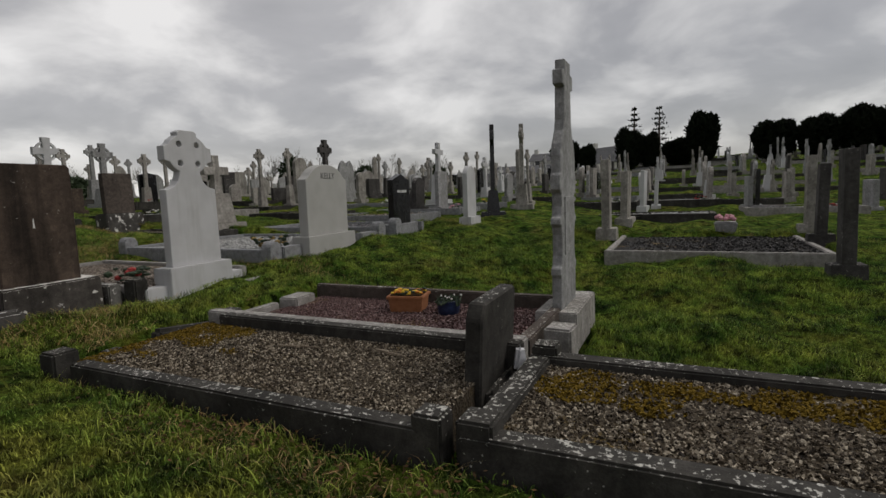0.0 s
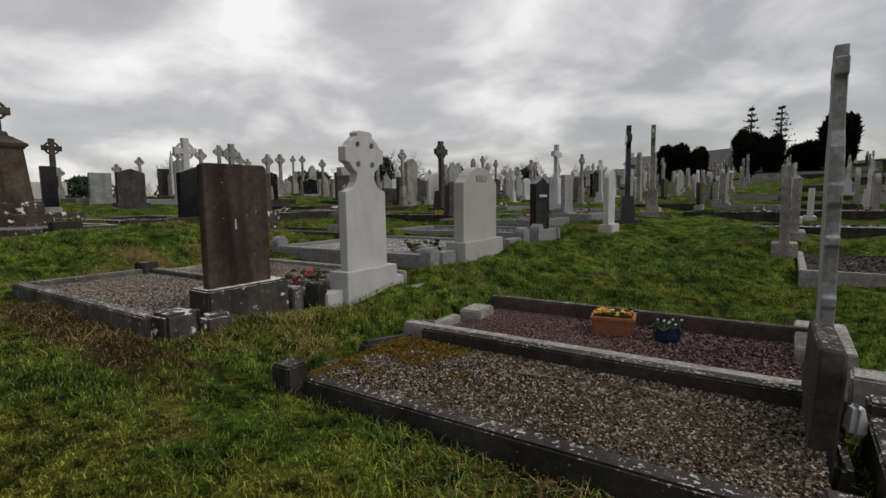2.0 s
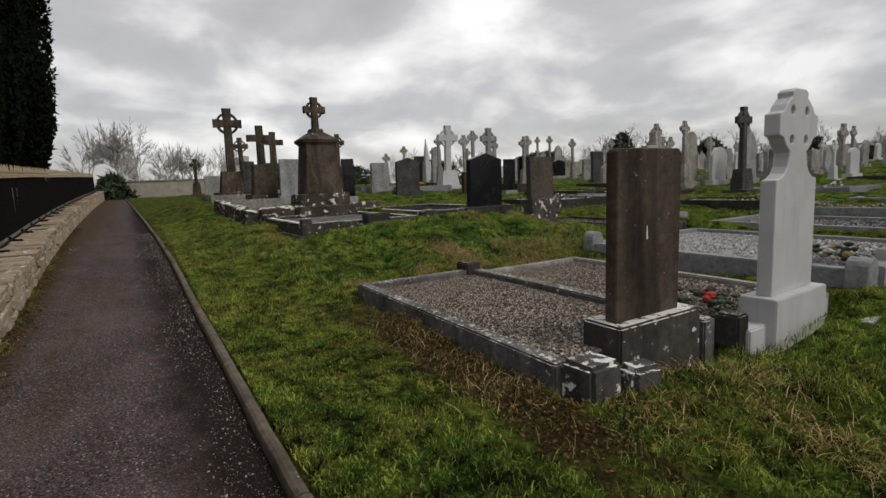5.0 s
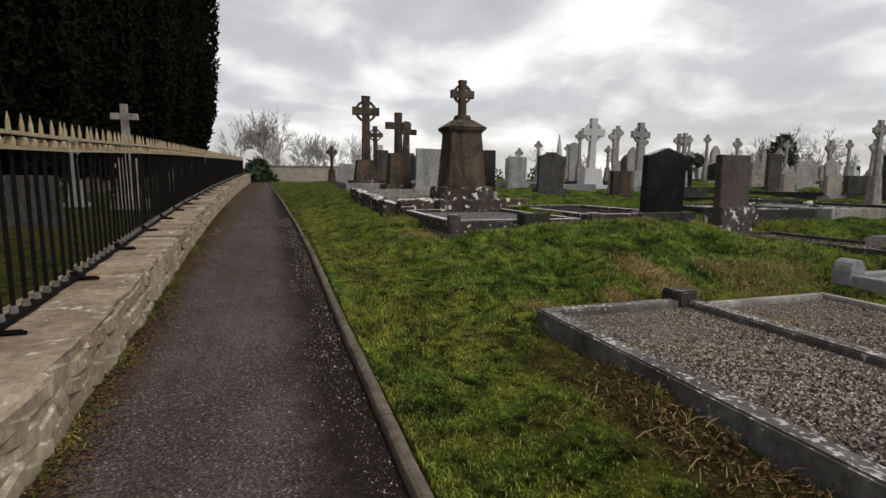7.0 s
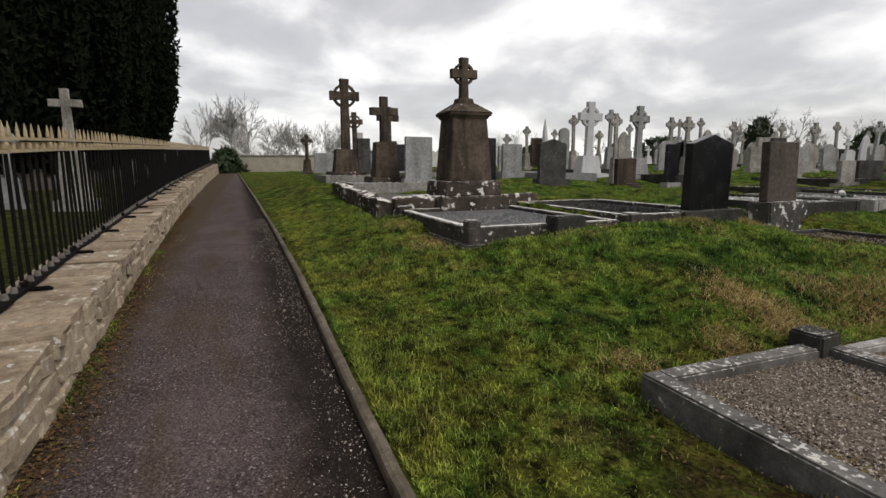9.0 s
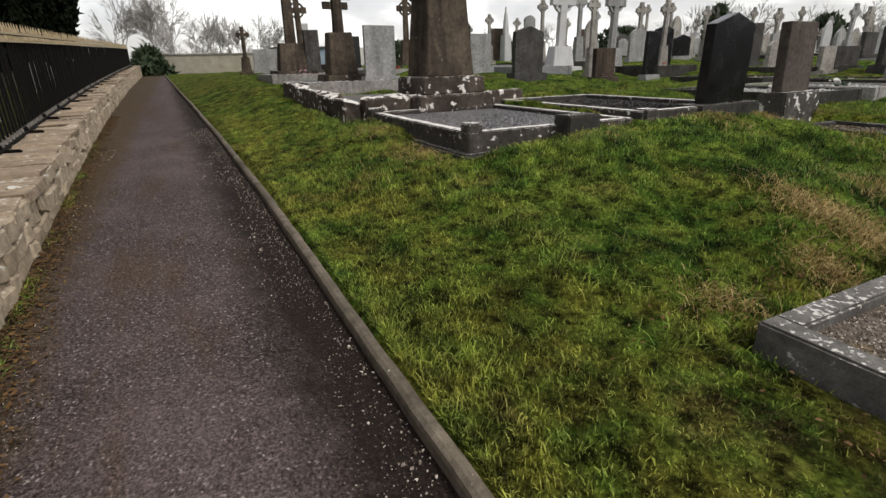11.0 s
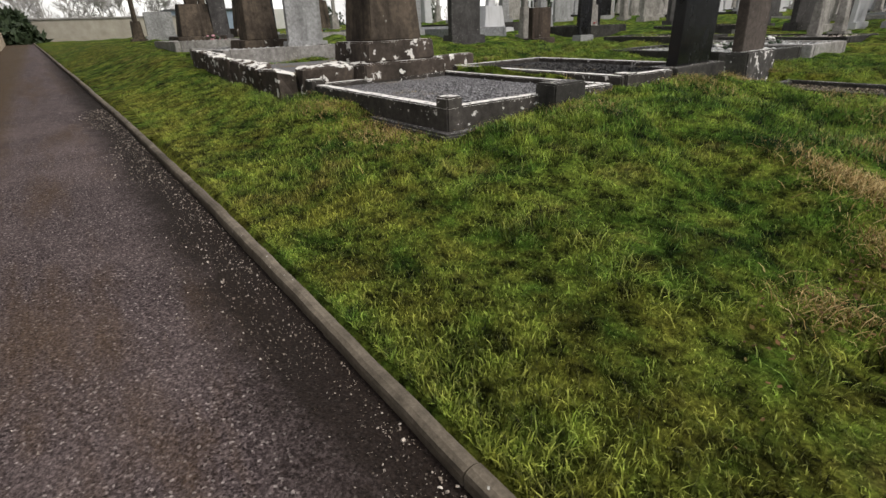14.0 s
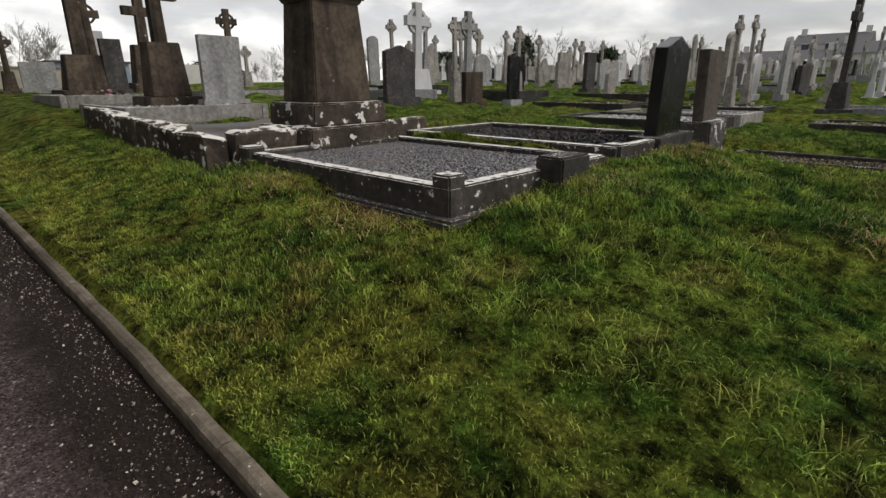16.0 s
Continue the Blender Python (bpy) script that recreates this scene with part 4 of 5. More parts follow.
def blue_pot():
    t = thing("flower_pot", pose(-2.12, 4.46, -.285), "dark blue glazed pot with withered plants", "plant pot")
    bm = bmesh.new()
    prof = [(.07, 0), (.10, .05), (.11, .10), (.095, .15), (.105, .165), (.09, .165), (.08, .12)]
    rows = [[bm.verts.new((r * math.cos(a * math.pi / 8), r * math.sin(a * math.pi / 8), z)) for a in range(16)] for r, z in prof]
    for a, b in zip(rows, rows[1:]):
        for j in range(16):
            bm.faces.new((a[j], a[(j + 1) % 16], b[(j + 1) % 16], b[j]))
    bm.faces.new(rows[0]); bm.faces.new(rows[-1])
    part("pot", bm, "blue_glaze", t, smooth=True)
    g = random.Random(5)
    bm = bmesh.new()
    for _ in range(60):
        a, r = g.uniform(0, 6.28), g.uniform(.02, .12)
        bmesh.ops.create_cone(bm, segments=4, radius1=.012, radius2=.002, depth=.10, matrix=pose(r * math.cos(a), r * math.sin(a), .17, g.uniform(-60, 60), g.uniform(-60, 60), 0))
    part("plant", bm, "dark_leaf", t)
    bm = bmesh.new()
    for _ in range(7):
        bmesh.ops.create_icosphere(bm, subdivisions=1, radius=.012, matrix=Matrix.Translation((g.uniform(-.1, .1), g.uniform(-.1, .1), .2)))
    part("bloom", bm, "white_petal", t)["kind"] = "stuff"


blue_pot()

def twig(x, y, z, ln, rz, label):
    t = thing("fallen_stick", pose(x, y, z, 0, 0, rz), label, "stick")
    bm = bmesh.new()
    bmesh.ops.create_cone(bm, cap_ends=True, segments=6, radius1=.008, radius2=.004, depth=ln, matrix=pose(0, 0, .008, 0, 88, 0))
    bmesh.ops.create_cone(bm, cap_ends=True, segments=5, radius1=.004, radius2=.002, depth=ln * .4, matrix=pose(ln * .1, ln * .1, .012, 0, 85, 50))
    part("stick", bm, "dead_wood", t)


twig(-2.55, 2.88, -.155, .36, 4, "pale dead stick lying on brown gravel")
twig(-1.85, 2.95, -.15, .32, -20, "thin bleached twig lying on brown gravel")
twig(-6.9, 2.6, .03, .25, 60, "short dead twig lying on grey gravel")
loose("plastic_scrap", "blue_plastic", (-2.72, 1.93, -.30), (.07, .05, .05), "scrap of pale blue plastic lying in grass", "litter", 25, (.6, .5), .015)

# ---- the second row ----
kerb_grave(-8.45, -5.40, 1.90, 3.46, .075, .2, .13, "grey_kerb", "grey_gravel", 22000, .0088, 31, "kerbed grave with grey-brown gravel chippings",
           fill=.06, sides="snw")
loose("corner_stone", "lichen_stone", (-5.30, 2.07, -.23), (.25, .27, .33), "square corner stone blotched with white lichen", "kerb", 3, (.94, .94), .025)
loose("stone_block", "pale_concrete", (-5.26, 2.04, -.27), (.36, .36, .12), "worn footing stone under a kerb corner", "stone block", 10, (.9, .9), .03)
loose("stone_block", "lichen_stone", (-5.20, 2.36, -.22), (.18, .24, .26), "lichen-spotted loose kerb stone", "stone block", -8, (.9, .9), .03)
loose("stone_block", "kerb_stone", (-8.42, 3.34, -.1), (.22, .22, .26), "small square kerb block", "stone block", 5)


def brown_stone():
    t = thing("headstone", pose(-5.55, 2.86, -.16, 0, .5, 1), "tall brown stone headstone on a lichen-spotted dark base", "gravestone", "graves of the cemetery")
    part("base", box((.0, -.02, -.1), (.32, .86, .45), (.97, .98), .015), "lichen_kerb", t, "dark base speckled with white lichen")
    part("slab", lift(plate([[(-.385, 0), (.265, 0), (.265, 1.07), (.235, 1.10), (-.355, 1.10), (-.385, 1.08)]], -.02, .07, .008), .345), "brown_stone", t)
    part("chip", box((.066, -.09, .86), (.012, .022, .11), (.6, .5), .003), "plaque_white", t, "pale chip in the stone")
    part("side_block", box((.02, .56, -.1), (.18, .22, .24), (.95, .95), .02), "kerb_stone", t)


brown_stone()
loose("stone_post", "kerb_stone", (-5.36, 3.58, -.2), (.18, .16, .30), "short worn stone post", "stone post", 3)
kerb_grave(-8.4, -5.35, 3.52, 5.10, .03, .16, .10, "pale_concrete", "grey_gravel", 10000, .010, 32, "grave with low pale kerbs and grey gravel", fill=.05, sides="nsw")


def white_cross_stone():
    t = thing("headstone", pose(-5.36, 4.32, -.16, 0, 0, 3), "white marble headstone crowned with a pierced Celtic cross head", "gravestone", "graves of the cemetery")
    part("base", box((0, -.005, -.1), (.28, .90, .425), (.97, .98), .008), "white_marble", t)
    part("side_kerb", box((.0, -.56, -.1), (.16, .30, .24), (1, 1), .01), "white_marble", t)
    part("side_kerb", box((.0, .55, -.1), (.16, .22, .26), (1, 1), .01), "white_marble", t)
    right = [(.35, 0), (.345, .90)] + [(.345 - .20 * math.sin(radians(a)), .90 + .20 * (1 - math.cos(radians(a)))) for a in (20, 40, 60, 80)]
    right += [(.14, 1.11)] + [(.285 * math.cos(radians(a)), 1.315 + .235 * math.sin(radians(a))) for a in (-54, -40, -25)]
    right += [(.325, 1.235), (.325, 1.395)] + [(.285 * math.cos(radians(a)), 1.315 + .235 * math.sin(radians(a))) for a in (25, 40, 55)]
    right += [(.13, 1.525), (.135, 1.565), (.09, 1.59)]
    right = [(u, v * .973) for u, v in right]
    full = right + [(-u, v) for u, v in right[::-1]]
    holes = [[(cx + .036 * math.cos(radians(a)), cz + .036 * math.sin(radians(a))) for a in range(0, 360, 45)] for cx in (-.12, .12) for cz in (1.172, 1.387)]
    part("slab", lift(plate([full] + holes, -.055, .055, .006), .322), "white_marble", t)


white_cross_stone()


def letters(text, size, depth, material, parent, m, name="inscription"):
    cu = bpy.data.curves.new("tmp", "FONT")
    cu.body, cu.size, cu.extrude, cu.align_x = text, size, depth, "CENTER"
    ob = bpy.data.objects.new("tmp", cu)
    scene.collection.objects.link(ob)
    me = bpy.data.meshes.new_from_object(ob.evaluated_get(bpy.context.evaluated_depsgraph_get()))
    bpy.data.objects.remove(ob)
    bpy.data.curves.remove(cu)
    me.name = name
    me.materials.clear()
    me.materials.append(MATS[material])
    return shared(name, me, parent, m)


FACE = Matrix(((0, 0, 1, 0), (1, 0, 0, 0), (0, 1, 0, 0), (0, 0, 0, 1)))


def surname_stone():
    t = thing("headstone", pose(-5.22, 6.60, -.06, 0, .5, 3), "pale grey headstone with an arched top and carved surname", "gravestone", "graves of the cemetery")
    part("base", box((0, 0, -.1), (.32, 1.26, .48), (.97, .99), .008), "pale_granite", t)
    part("slab", lift(plate([outline("ogee", 1.06, 1.08)], -.08, .08, .008), .375), "pale_granite", t)
    letters("KELLY", .135, .003, "lettering", t, Matrix.Translation((.081, .02, 1.235)) @ FACE)


k = Mat("pale_granite", 0.6)
k.done(k.mix(k.ramp(k.noise(2.5, 6.0), (0.4, 0), (0.8, 0.7)), (0.42, 0.415, 0.40), (0.30, 0.295, 0.275)), k.noise(120.0), 0.1, 0.003)
surname_stone()
kerb_grave(-8.5, -5.30, 5.42, 8.05, .19, .24, .14, "grey_granite", "white_gravel", 5000, .016, 33, "wide grave with grey granite kerbs and white chippings", fill=.05, sides="nsw")


def round_posts():
    for x, y, z in ((-5.26, 5.46, -.04), (-8.42, 5.50, .0), (-5.12, 7.98, .07), (-5.1, 8.55, .1)):
        t = thing("kerb_post", pose(x, y, z), "grey granite kerb post with a rounded head", "kerb post", "rounded kerb posts")
        part("post", plate([[(-.11, 0), (.11, 0), (.11, .24)] + arc(0, .24, .11, 20, 160, 6) + [(-.11, .24)]], -.09, .09, .008), "grey_granite", t)
    loose("kerb_length", "grey_granite", (-5.22, 5.76, -.08), (.16, .38, .30), "grey granite kerb length beside a headstone", "kerb", 2, (1, 1))
    loose("kerb_length", "grey_granite", (-5.14, 7.64, -.06), (.16, .56, .32), "grey granite kerb length beside a headstone", "kerb", 2, (1, 1))


round_posts()


def plinth_strip():
    t = thing("kerb_strip", pose(-5.04, 6.2, -.03, 4, 0, 2), "low rough concrete strip before a row of headstones", "kerb")
    part("strip", box((0, 0, -.1), (.22, 3.1, .155), (.9, .99), .02), "pale_concrete", t)


plinth_strip()


def wreath(x, y, z, r, seed, colours, label):
    t = thing("flower_wreath", pose(x, y, z), label, "flowers")
    g = random.Random(seed)
    for mat, n in colours:
        bm = bmesh.new()
        for _ in range(n):
            a, q = g.uniform(0, 6.28), r * math.sqrt(g.random())
            bmesh.ops.create_icosphere(bm, subdivisions=1, radius=g.uniform(.02, .05), matrix=Matrix.Translation((q * math.cos(a), q * math.sin(a), g.uniform(.02, .16))) @ Matrix.Diagonal((1, 1, g.uniform(.4, .8), 1)))
        part("bloom" if "petal" in mat else "foliage", bm, mat, t)["kind"] = "stuff"


wreath(-5.75, 5.95, .18, .26, 3, (("dark_leaf", 26), ("white_petal", 5), ("dead_grass", 14)), "withered wreath lying on white chippings")
wreath(-5.65, 3.72, .02, .22, 4, (("dark_leaf", 30), ("red_petal", 7)), "dark leafy wreath with red flowers against a headstone")


def small_black():
    t = thing("headstone", pose(-5.22, 8.96, .10, 0, 0, 4), "polished black granite headstone with a pale top edge", "gravestone", "graves of the cemetery")
    part("base", box((0, 0, -.1), (.34, 1.0, .32), (.98, .98), .008), "grey_granite", t)
    part("slab", lift(plate([outline("peak", .74, .98)], -.06, .06, .006), .215), "black_granite", t)
    bm = bmesh.new()
    g = random.Random(2)
    y = -.16
    while y < .2:
        w = g.uniform(.03, .055)
        add_box(bm, (.0615, y, .83), (.004, w, .05), (1, 1), 0)
        y += w + .014
    part("inscription", bm, "silver_lettering", t, "line of illegible silver letters")


small_black()
kerb_grave(-8.4, -5.2, 8.25, 9.95, .30, .24, .13, "grey_granite", "slate_gravel", 2500, .02, 34, "grave with grey kerbs and dark chippings", fill=.06, sides="nsw")
headstone("round", "white", -4.48, 10.85, .62, 1.30, 0, rz=4)
headstone("ringtall", "black", -4.63, 12.86, .58, 2.35, 0, rz=20)
headstone("ringtall", "worn", -4.67, 15.70, .62, 2.58, 0, rz=12)
headstone("latin", "white", -7.77, 16.10, .62, 2.12, 0, rz=0)

# ---- the third row ----
kerb_grave(-14.55, -11.62, 2.24, 4.42, .55, .25, .13, "lichen_kerb", "slate_gravel", 14000, .009, 41, "low dark kerbed grave with grey chippings on a concrete footing",
           posts=((2.84, .08, .17, .33), (.10, .05, .2, .31)), fill=.06, footing=True)
loose("kerb_slab", "kerb_stone", (-11.55, 3.52, .36), (.26, .44, .29), "thick lichen-white kerb slab", "kerb", 0, (.97, .97))
kerb_grave(-14.5, -11.55, 4.46, 6.30, .62, .26, .12, "lichen_kerb", "dark_chips", 2500, .018, 42, "dark kerbed grave before a black headstone", posts=((2.88, .14, .2, .28),), fill=.06)


def black_stone():
    t = thing("headstone", pose(-11.72, 5.98, .33, 0, 1.2, 3), "large polished black granite headstone with a low peak", "gravestone", "graves of the cemetery")
    part("base", box((0, 0, -.1), (.38, 1.2, .40), (.98, .99), .01), "kerb_stone", t)
    part("slab", lift(plate([outline("peak", .80, 1.05)], -.07, .07, .006), .30), "black_granite", t)


black_stone()


def speckled_stone():
    t = thing("headstone", pose(-11.72, 7.50, .30, 0, -2, 3), "brown-grey headstone on a base thick with white lichen", "gravestone", "graves of the cemetery")
    part("base", box((0, 0, -.1), (.40, .92, .50), (.96, .97), .02), "lichen_stone", t, "block covered in white lichen")
    part("slab", lift(plate([[(-.345, 0), (.345, 0), (.34, .90), (-.34, .90)]], -.07, .07, .01), .40), "worn_brown_stone", t)


speckled_stone()
kerb_grave(-11.35, -8.6, 7.0, 8.0, .30, .2, .11, "kerb_stone", "brown_gravel", 4000, .016, 43, "narrow dark kerbed grave with pinkish gravel", fill=.05)


def edging_stones():
    t = thing("stone_plot", pose(-14.7, 2.0, .3), "raised plot edged with rough lichen-capped stone blocks", "grave", "graves with kerbs")
    me = chunk_meshes("edge_stone", "lichen_edge", 5, 8, .07)
    g = random.Random(12)
    x = 0.0
    while x > -3.6:
        ln = g.uniform(.5, .85)
        shared("edge_stone", g.choice(me), t, pose(x - ln / 2, .02 + x * .04, .24 - x * .05, g.uniform(-2, 2), 2.5, 0) @ Matrix.Diagonal((ln * 1.02, .24, .38, 1)))
        x -= ln
    y = .2
    while y < 2.7:
        ln = g.uniform(.5, .8)
        shared("edge_stone", g.choice(me), t, pose(-.02, y + ln / 2, .27, g.uniform(-2, 2), 0, 90) @ Matrix.Diagonal((ln * 1.02, .24, .36, 1)))
        y += ln
    part("fill", box((-1.9, 1.45, -.2), (3.5, 2.7, .56), bevel=.02), "slate_gravel_bed", t, "stony filling of the plot")


stone_mat("lichen_edge", (0.105, 0.083, 0.068), (0.022, 0.018, 0.014), 0.95, lichen_scale=8.0, cap=0.20, lichen_col=(0.68, 0.66, 0.62))
edging_stones()


def big_monument():
    t = thing("cross_monument", pose(-15.0, 3.63, .60, 0, 0, 2), "massive tapered brown stone monument with a ringed cross", "gravestone", "graves of the cemetery")
    M = "monument_stone"
    part("step", box((0, 0, -.1), (1.15, 1.36, .24), (.98, .98), .02), "lichen_edge", t)
    part("plinth", box((0, 0, .14), (.95, 1.12, .26), (.97, .97), .02), "lichen_edge", t)
    part("pillar", box((0, 0, .40), (.70, .84, 1.12), (.80, .80), .015), M, t)
    bm = box((0, 0, 1.50), (.58, .70, .05), (1.08, 1.08), .01)
    add_box(bm, (0, 0, 1.55), (.67, .80, .06), (1.05, 1.05), .01)
    add_box(bm, (0, 0, 1.61), (.72, .85, .17), (.44, .42), .012)
    part("cap", bm, M, t)
    part("cross_foot", box((0, 0, 1.77), (.26, .32, .10), (.85, .85), .01), M, t)
    part("cross", lift(ringed_cross(.50, .72, .135, .12), 1.86), M, t)


big_monument()

# ---- the dark plot beside the walk, and flowers ----
kerb_grave(-1.2, 1.72, 8.2, 11.3, -.075, .14, .09, "pale_concrete", "dark_chips", 3000, .02, 51, "wide plot with pale kerbs and black chippings", fill=.04)


def flower_bowl():
    t = thing("flower_bowl", pose(.62, 11.05, ground_at(.62, 11.05) - .02), "grey stone bowl with flowers on the grass", "planter")
    part("bowl", box((0, 0, 0), (.3, .3, .22), (1.3, 1.3), .03), "grey_stone", t)
    bm = bmesh.new()
    g = random.Random(1)
    for _ in range(20):
        bmesh.ops.create_icosphere(bm, subdivisions=1, radius=.04, matrix=Matrix.Translation((g.uniform(-.16, .16), g.uniform(-.16, .16), .27 + g.uniform(0, .06))))
    part("bloom", bm, "pink_petal", t)["kind"] = "stuff"


flower_bowl()

# ---- the other gravestones ----
headstone('flat', 'grey', -20.50, 7.63, 0.67, 1.04)
headstone('flat', 'worn', -21.71, 7.99, 0.39, 0.99)
headstone('flat', 'brown', -32.57, 15.98, 0.88, 1.69)
headstone('ringtall', 'white', -20.96, 10.84, 0.88, 2.49)
headstone('round', 'grey', -23.01, 16.36, 0.97, 1.22)
headstone('round', 'dark', -33.85, 26.40, 1.03, 1.45)
headstone('gothic', 'brown', -27.06, 17.05, 0.61, 1.33)
headstone('gothic', 'worn', -26.34, 16.95, 0.66, 1.69)
headstone('flat', 'worn', -15.60, 15.57, 0.62, 0.70)
headstone('flat', 'dark', -14.69, 16.99, 1.51, 1.10)
headstone('flat', 'grey', -19.14, 18.97, 0.56, 0.96)
headstone('flat', 'dark', -18.53, 16.80, 0.61, 1.33)
headstone('ring', 'worn', -23.00, 11.69, 0.37, 2.16)
headstone('ring', 'grey', -24.00, 14.20, 0.55, 2.48)
headstone('ring', 'worn', -27.00, 11.97, 0.28, 1.93)
headstone('ring', 'worn', -27.00, 10.93, 0.25, 1.58)
headstone('ring', 'worn', -30.00, 15.40, 0.35, 2.00)
headstone('ringtall', 'worn', -25.00, 18.51, 0.59, 2.31)
headstone('ring', 'worn', -27.00, 21.03, 0.36, 2.43)
headstone('gothic', 'worn', -25.00, 20.80, 0.57, 1.81)
headstone('peak', 'black', -23.00, 18.86, 0.92, 0.99)
headstone('ring', 'worn', -26.00, 15.20, 0.25, 1.69)
headstone('ring', 'grey', -27.00, 17.87, 0.33, 2.09)
headstone('gothic', 'white', -24.00, 31.00, 0.77, 1.57)
headstone('round', 'grey', -22.00, 28.33, 0.68, 0.95)
headstone('ring', 'worn', -22.00, 30.57, 0.83, 2.06)
headstone('flat', 'worn', -24.00, 35.67, 0.25, 1.32)
headstone('ring', 'worn', -25.00, 30.30, 0.55, 2.32)
headstone('ring', 'worn', -26.00, 28.67, 0.54, 1.54)
headstone('ring', 'worn', -28.00, 33.03, 0.87, 2.54)
headstone('ringtall', 'grey', -20.00, 29.95, 0.47, 1.58)
headstone('ring', 'worn', -30.00, 29.34, 0.39, 1.79)
headstone('flat', 'white', -26.50, 4.08, 0.30, 1.63)
headstone('ring', 'worn', -28.00, 9.02, 0.27, 1.41)
headstone('round', 'grey', -26.00, 13.31, 0.52, 1.82)
headstone('flat', 'black', -16.80, 5.03, 0.33, 1.19)
headstone('flat', 'black', -23.00, 4.73, 0.38, 1.05)
headstone('latin', 'worn', -9.34, 8.18, 0.67, 1.60)
headstone('round', 'dark', -8.49, 10.86, 0.42, 1.01)
headstone('gothic', 'grey', -12.85, 17.58, 0.56, 1.71)
headstone('gothic', 'dark', -7.16, 13.29, 0.60, 0.77)
headstone('peak', 'black', -8.25, 21.61, 0.78, 1.29)
headstone('ringtall', 'white', -7.54, 20.21, 0.56, 1.71)
headstone('flat', 'worn', -20.75, 18.72, 0.79, 0.98)
headstone('round', 'worn', -17.34, 16.00, 0.51, 0.83)
headstone('round', 'worn', -11.65, 17.06, 0.45, 1.20)
headstone('round', 'white', -13.53, 17.20, 0.94, 1.27)
headstone('ring', 'worn', -19.00, 13.19, 0.49, 2.07)
headstone('ring', 'worn', -19.00, 10.40, 0.31, 2.12)
headstone('ring', 'worn', -22.00, 14.03, 0.35, 1.98)
headstone('ring', 'worn', -24.00, 19.22, 0.40, 2.24)
headstone('ring', 'worn', -22.00, 18.94, 0.47, 2.00)
headstone('ring', 'worn', -22.00, 21.68, 0.44, 1.97)
headstone('ring', 'worn', -13.00, 13.18, 0.32, 2.05)
headstone('flat', 'black', -18.00, 11.63, 0.48, 1.28)
headstone('gothic', 'worn', -20.00, 31.24, 0.55, 2.45)
headstone('ring', 'worn', -22.00, 38.10, 0.72, 2.64)
headstone('ring', 'worn', -14.00, 27.74, 0.77, 1.99)
headstone('flat', 'white', -16.00, 25.57, 1.43, 0.57)
headstone('gothic', 'worn', -6.00, 19.85, 0.25, 1.99)
headstone('ring', 'worn', -12.00, 30.64, 0.57, 2.30)
headstone('round', 'worn', -20.00, 36.51, 1.25, 1.50)
headstone('ring', 'worn', -22.00, 42.44, 0.90, 2.15)
headstone('flat', 'worn', -1.38, 9.97, 0.36, 1.41)
headstone('flat', 'worn', -1.25, 11.95, 0.80, 1.17)
headstone('flat', 'white', -1.19, 16.71, 0.80, 1.22)
headstone('flat', 'white', -0.87, 17.56, 0.80, 0.89)
headstone('flat', 'black', 1.77, 16.88, 0.80, 1.15)
headstone('flat', 'grey', 1.58, 16.92, 0.80, 0.96)
headstone('flat', 'worn', 1.98, 11.38, 0.22, 1.40)
headstone('flat', 'dark', 1.84, 9.85, 0.22, 1.25)
headstone('flat', 'dark', 1.62, 7.49, 0.22, 1.49)
headstone('flat', 'grey', 4.23, 16.54, 0.80, 0.78)
headstone('flat', 'worn', -3.30, 20.87, 0.80, 1.20)
headstone('ring', 'worn', 3.02, 23.14, 0.25, 1.24)
headstone('flat', 'worn', -21.62, 20.24, 0.89, 1.35)
headstone('round', 'worn', -19.25, 19.47, 0.79, 1.10)
headstone('flat', 'dark', -16.08, 17.43, 1.13, 0.62)
headstone('gothic', 'worn', -4.58, 22.91, 0.57, 1.11)
headstone('round', 'worn', -3.92, 21.96, 0.52, 1.22)
headstone('flat', 'worn', 1.57, 21.61, 0.80, 0.86)
headstone('gothic', 'worn', 1.78, 26.40, 0.26, 1.13)
headstone('gothic', 'worn', -0.06, 27.10, 0.25, 0.80)
headstone('ring', 'worn', -13.00, 14.55, 0.33, 2.13)
headstone('gothic', 'grey', -13.00, 18.28, 0.57, 1.71)
headstone('round', 'worn', -13.00, 19.65, 0.92, 1.27)
headstone('ring', 'worn', -15.00, 23.82, 0.27, 2.18)
headstone('ring', 'worn', -8.00, 19.19, 0.30, 1.90)
headstone('ring', 'worn', -5.00, 17.63, 0.39, 1.89)
headstone('round', 'worn', -14.00, 16.30, 0.66, 1.85)
headstone('round', 'dark', -7.00, 13.11, 0.53, 0.99)
headstone('ring', 'white', -11.00, 19.39, 0.25, 1.29)
headstone('ringtall', 'old', -24.30, 3.15, 1.00, 3.30, 1, rz=2)
headstone('ring', 'old', -26.50, 3.95, 0.65, 2.40)
headstone('latin', 'old', -19.60, 3.33, 0.75, 2.25, 1, rz=4)
headstone('latin', 'old', -26.80, 5.32, 0.90, 2.65)
headstone('flat', 'dark', -24.10, 3.75, 0.45, 1.30)
headstone('flat', 'grey', -18.80, 4.00, 0.72, 1.22, 0, rz=0)
headstone('ring', 'old', -30.60, 9.67, 0.80, 2.90)
headstone('peak', 'dark', -17.95, 7.45, 0.80, 1.20, 0)
headstone('flat', 'brown', -18.02, 9.95, 0.68, 0.82)
headstone('peak', 'black', -19.17, 13.39, 0.70, 1.36, 0)
headstone('ringtall', 'grey', -20.40, 12.48, 0.76, 2.42, 0)
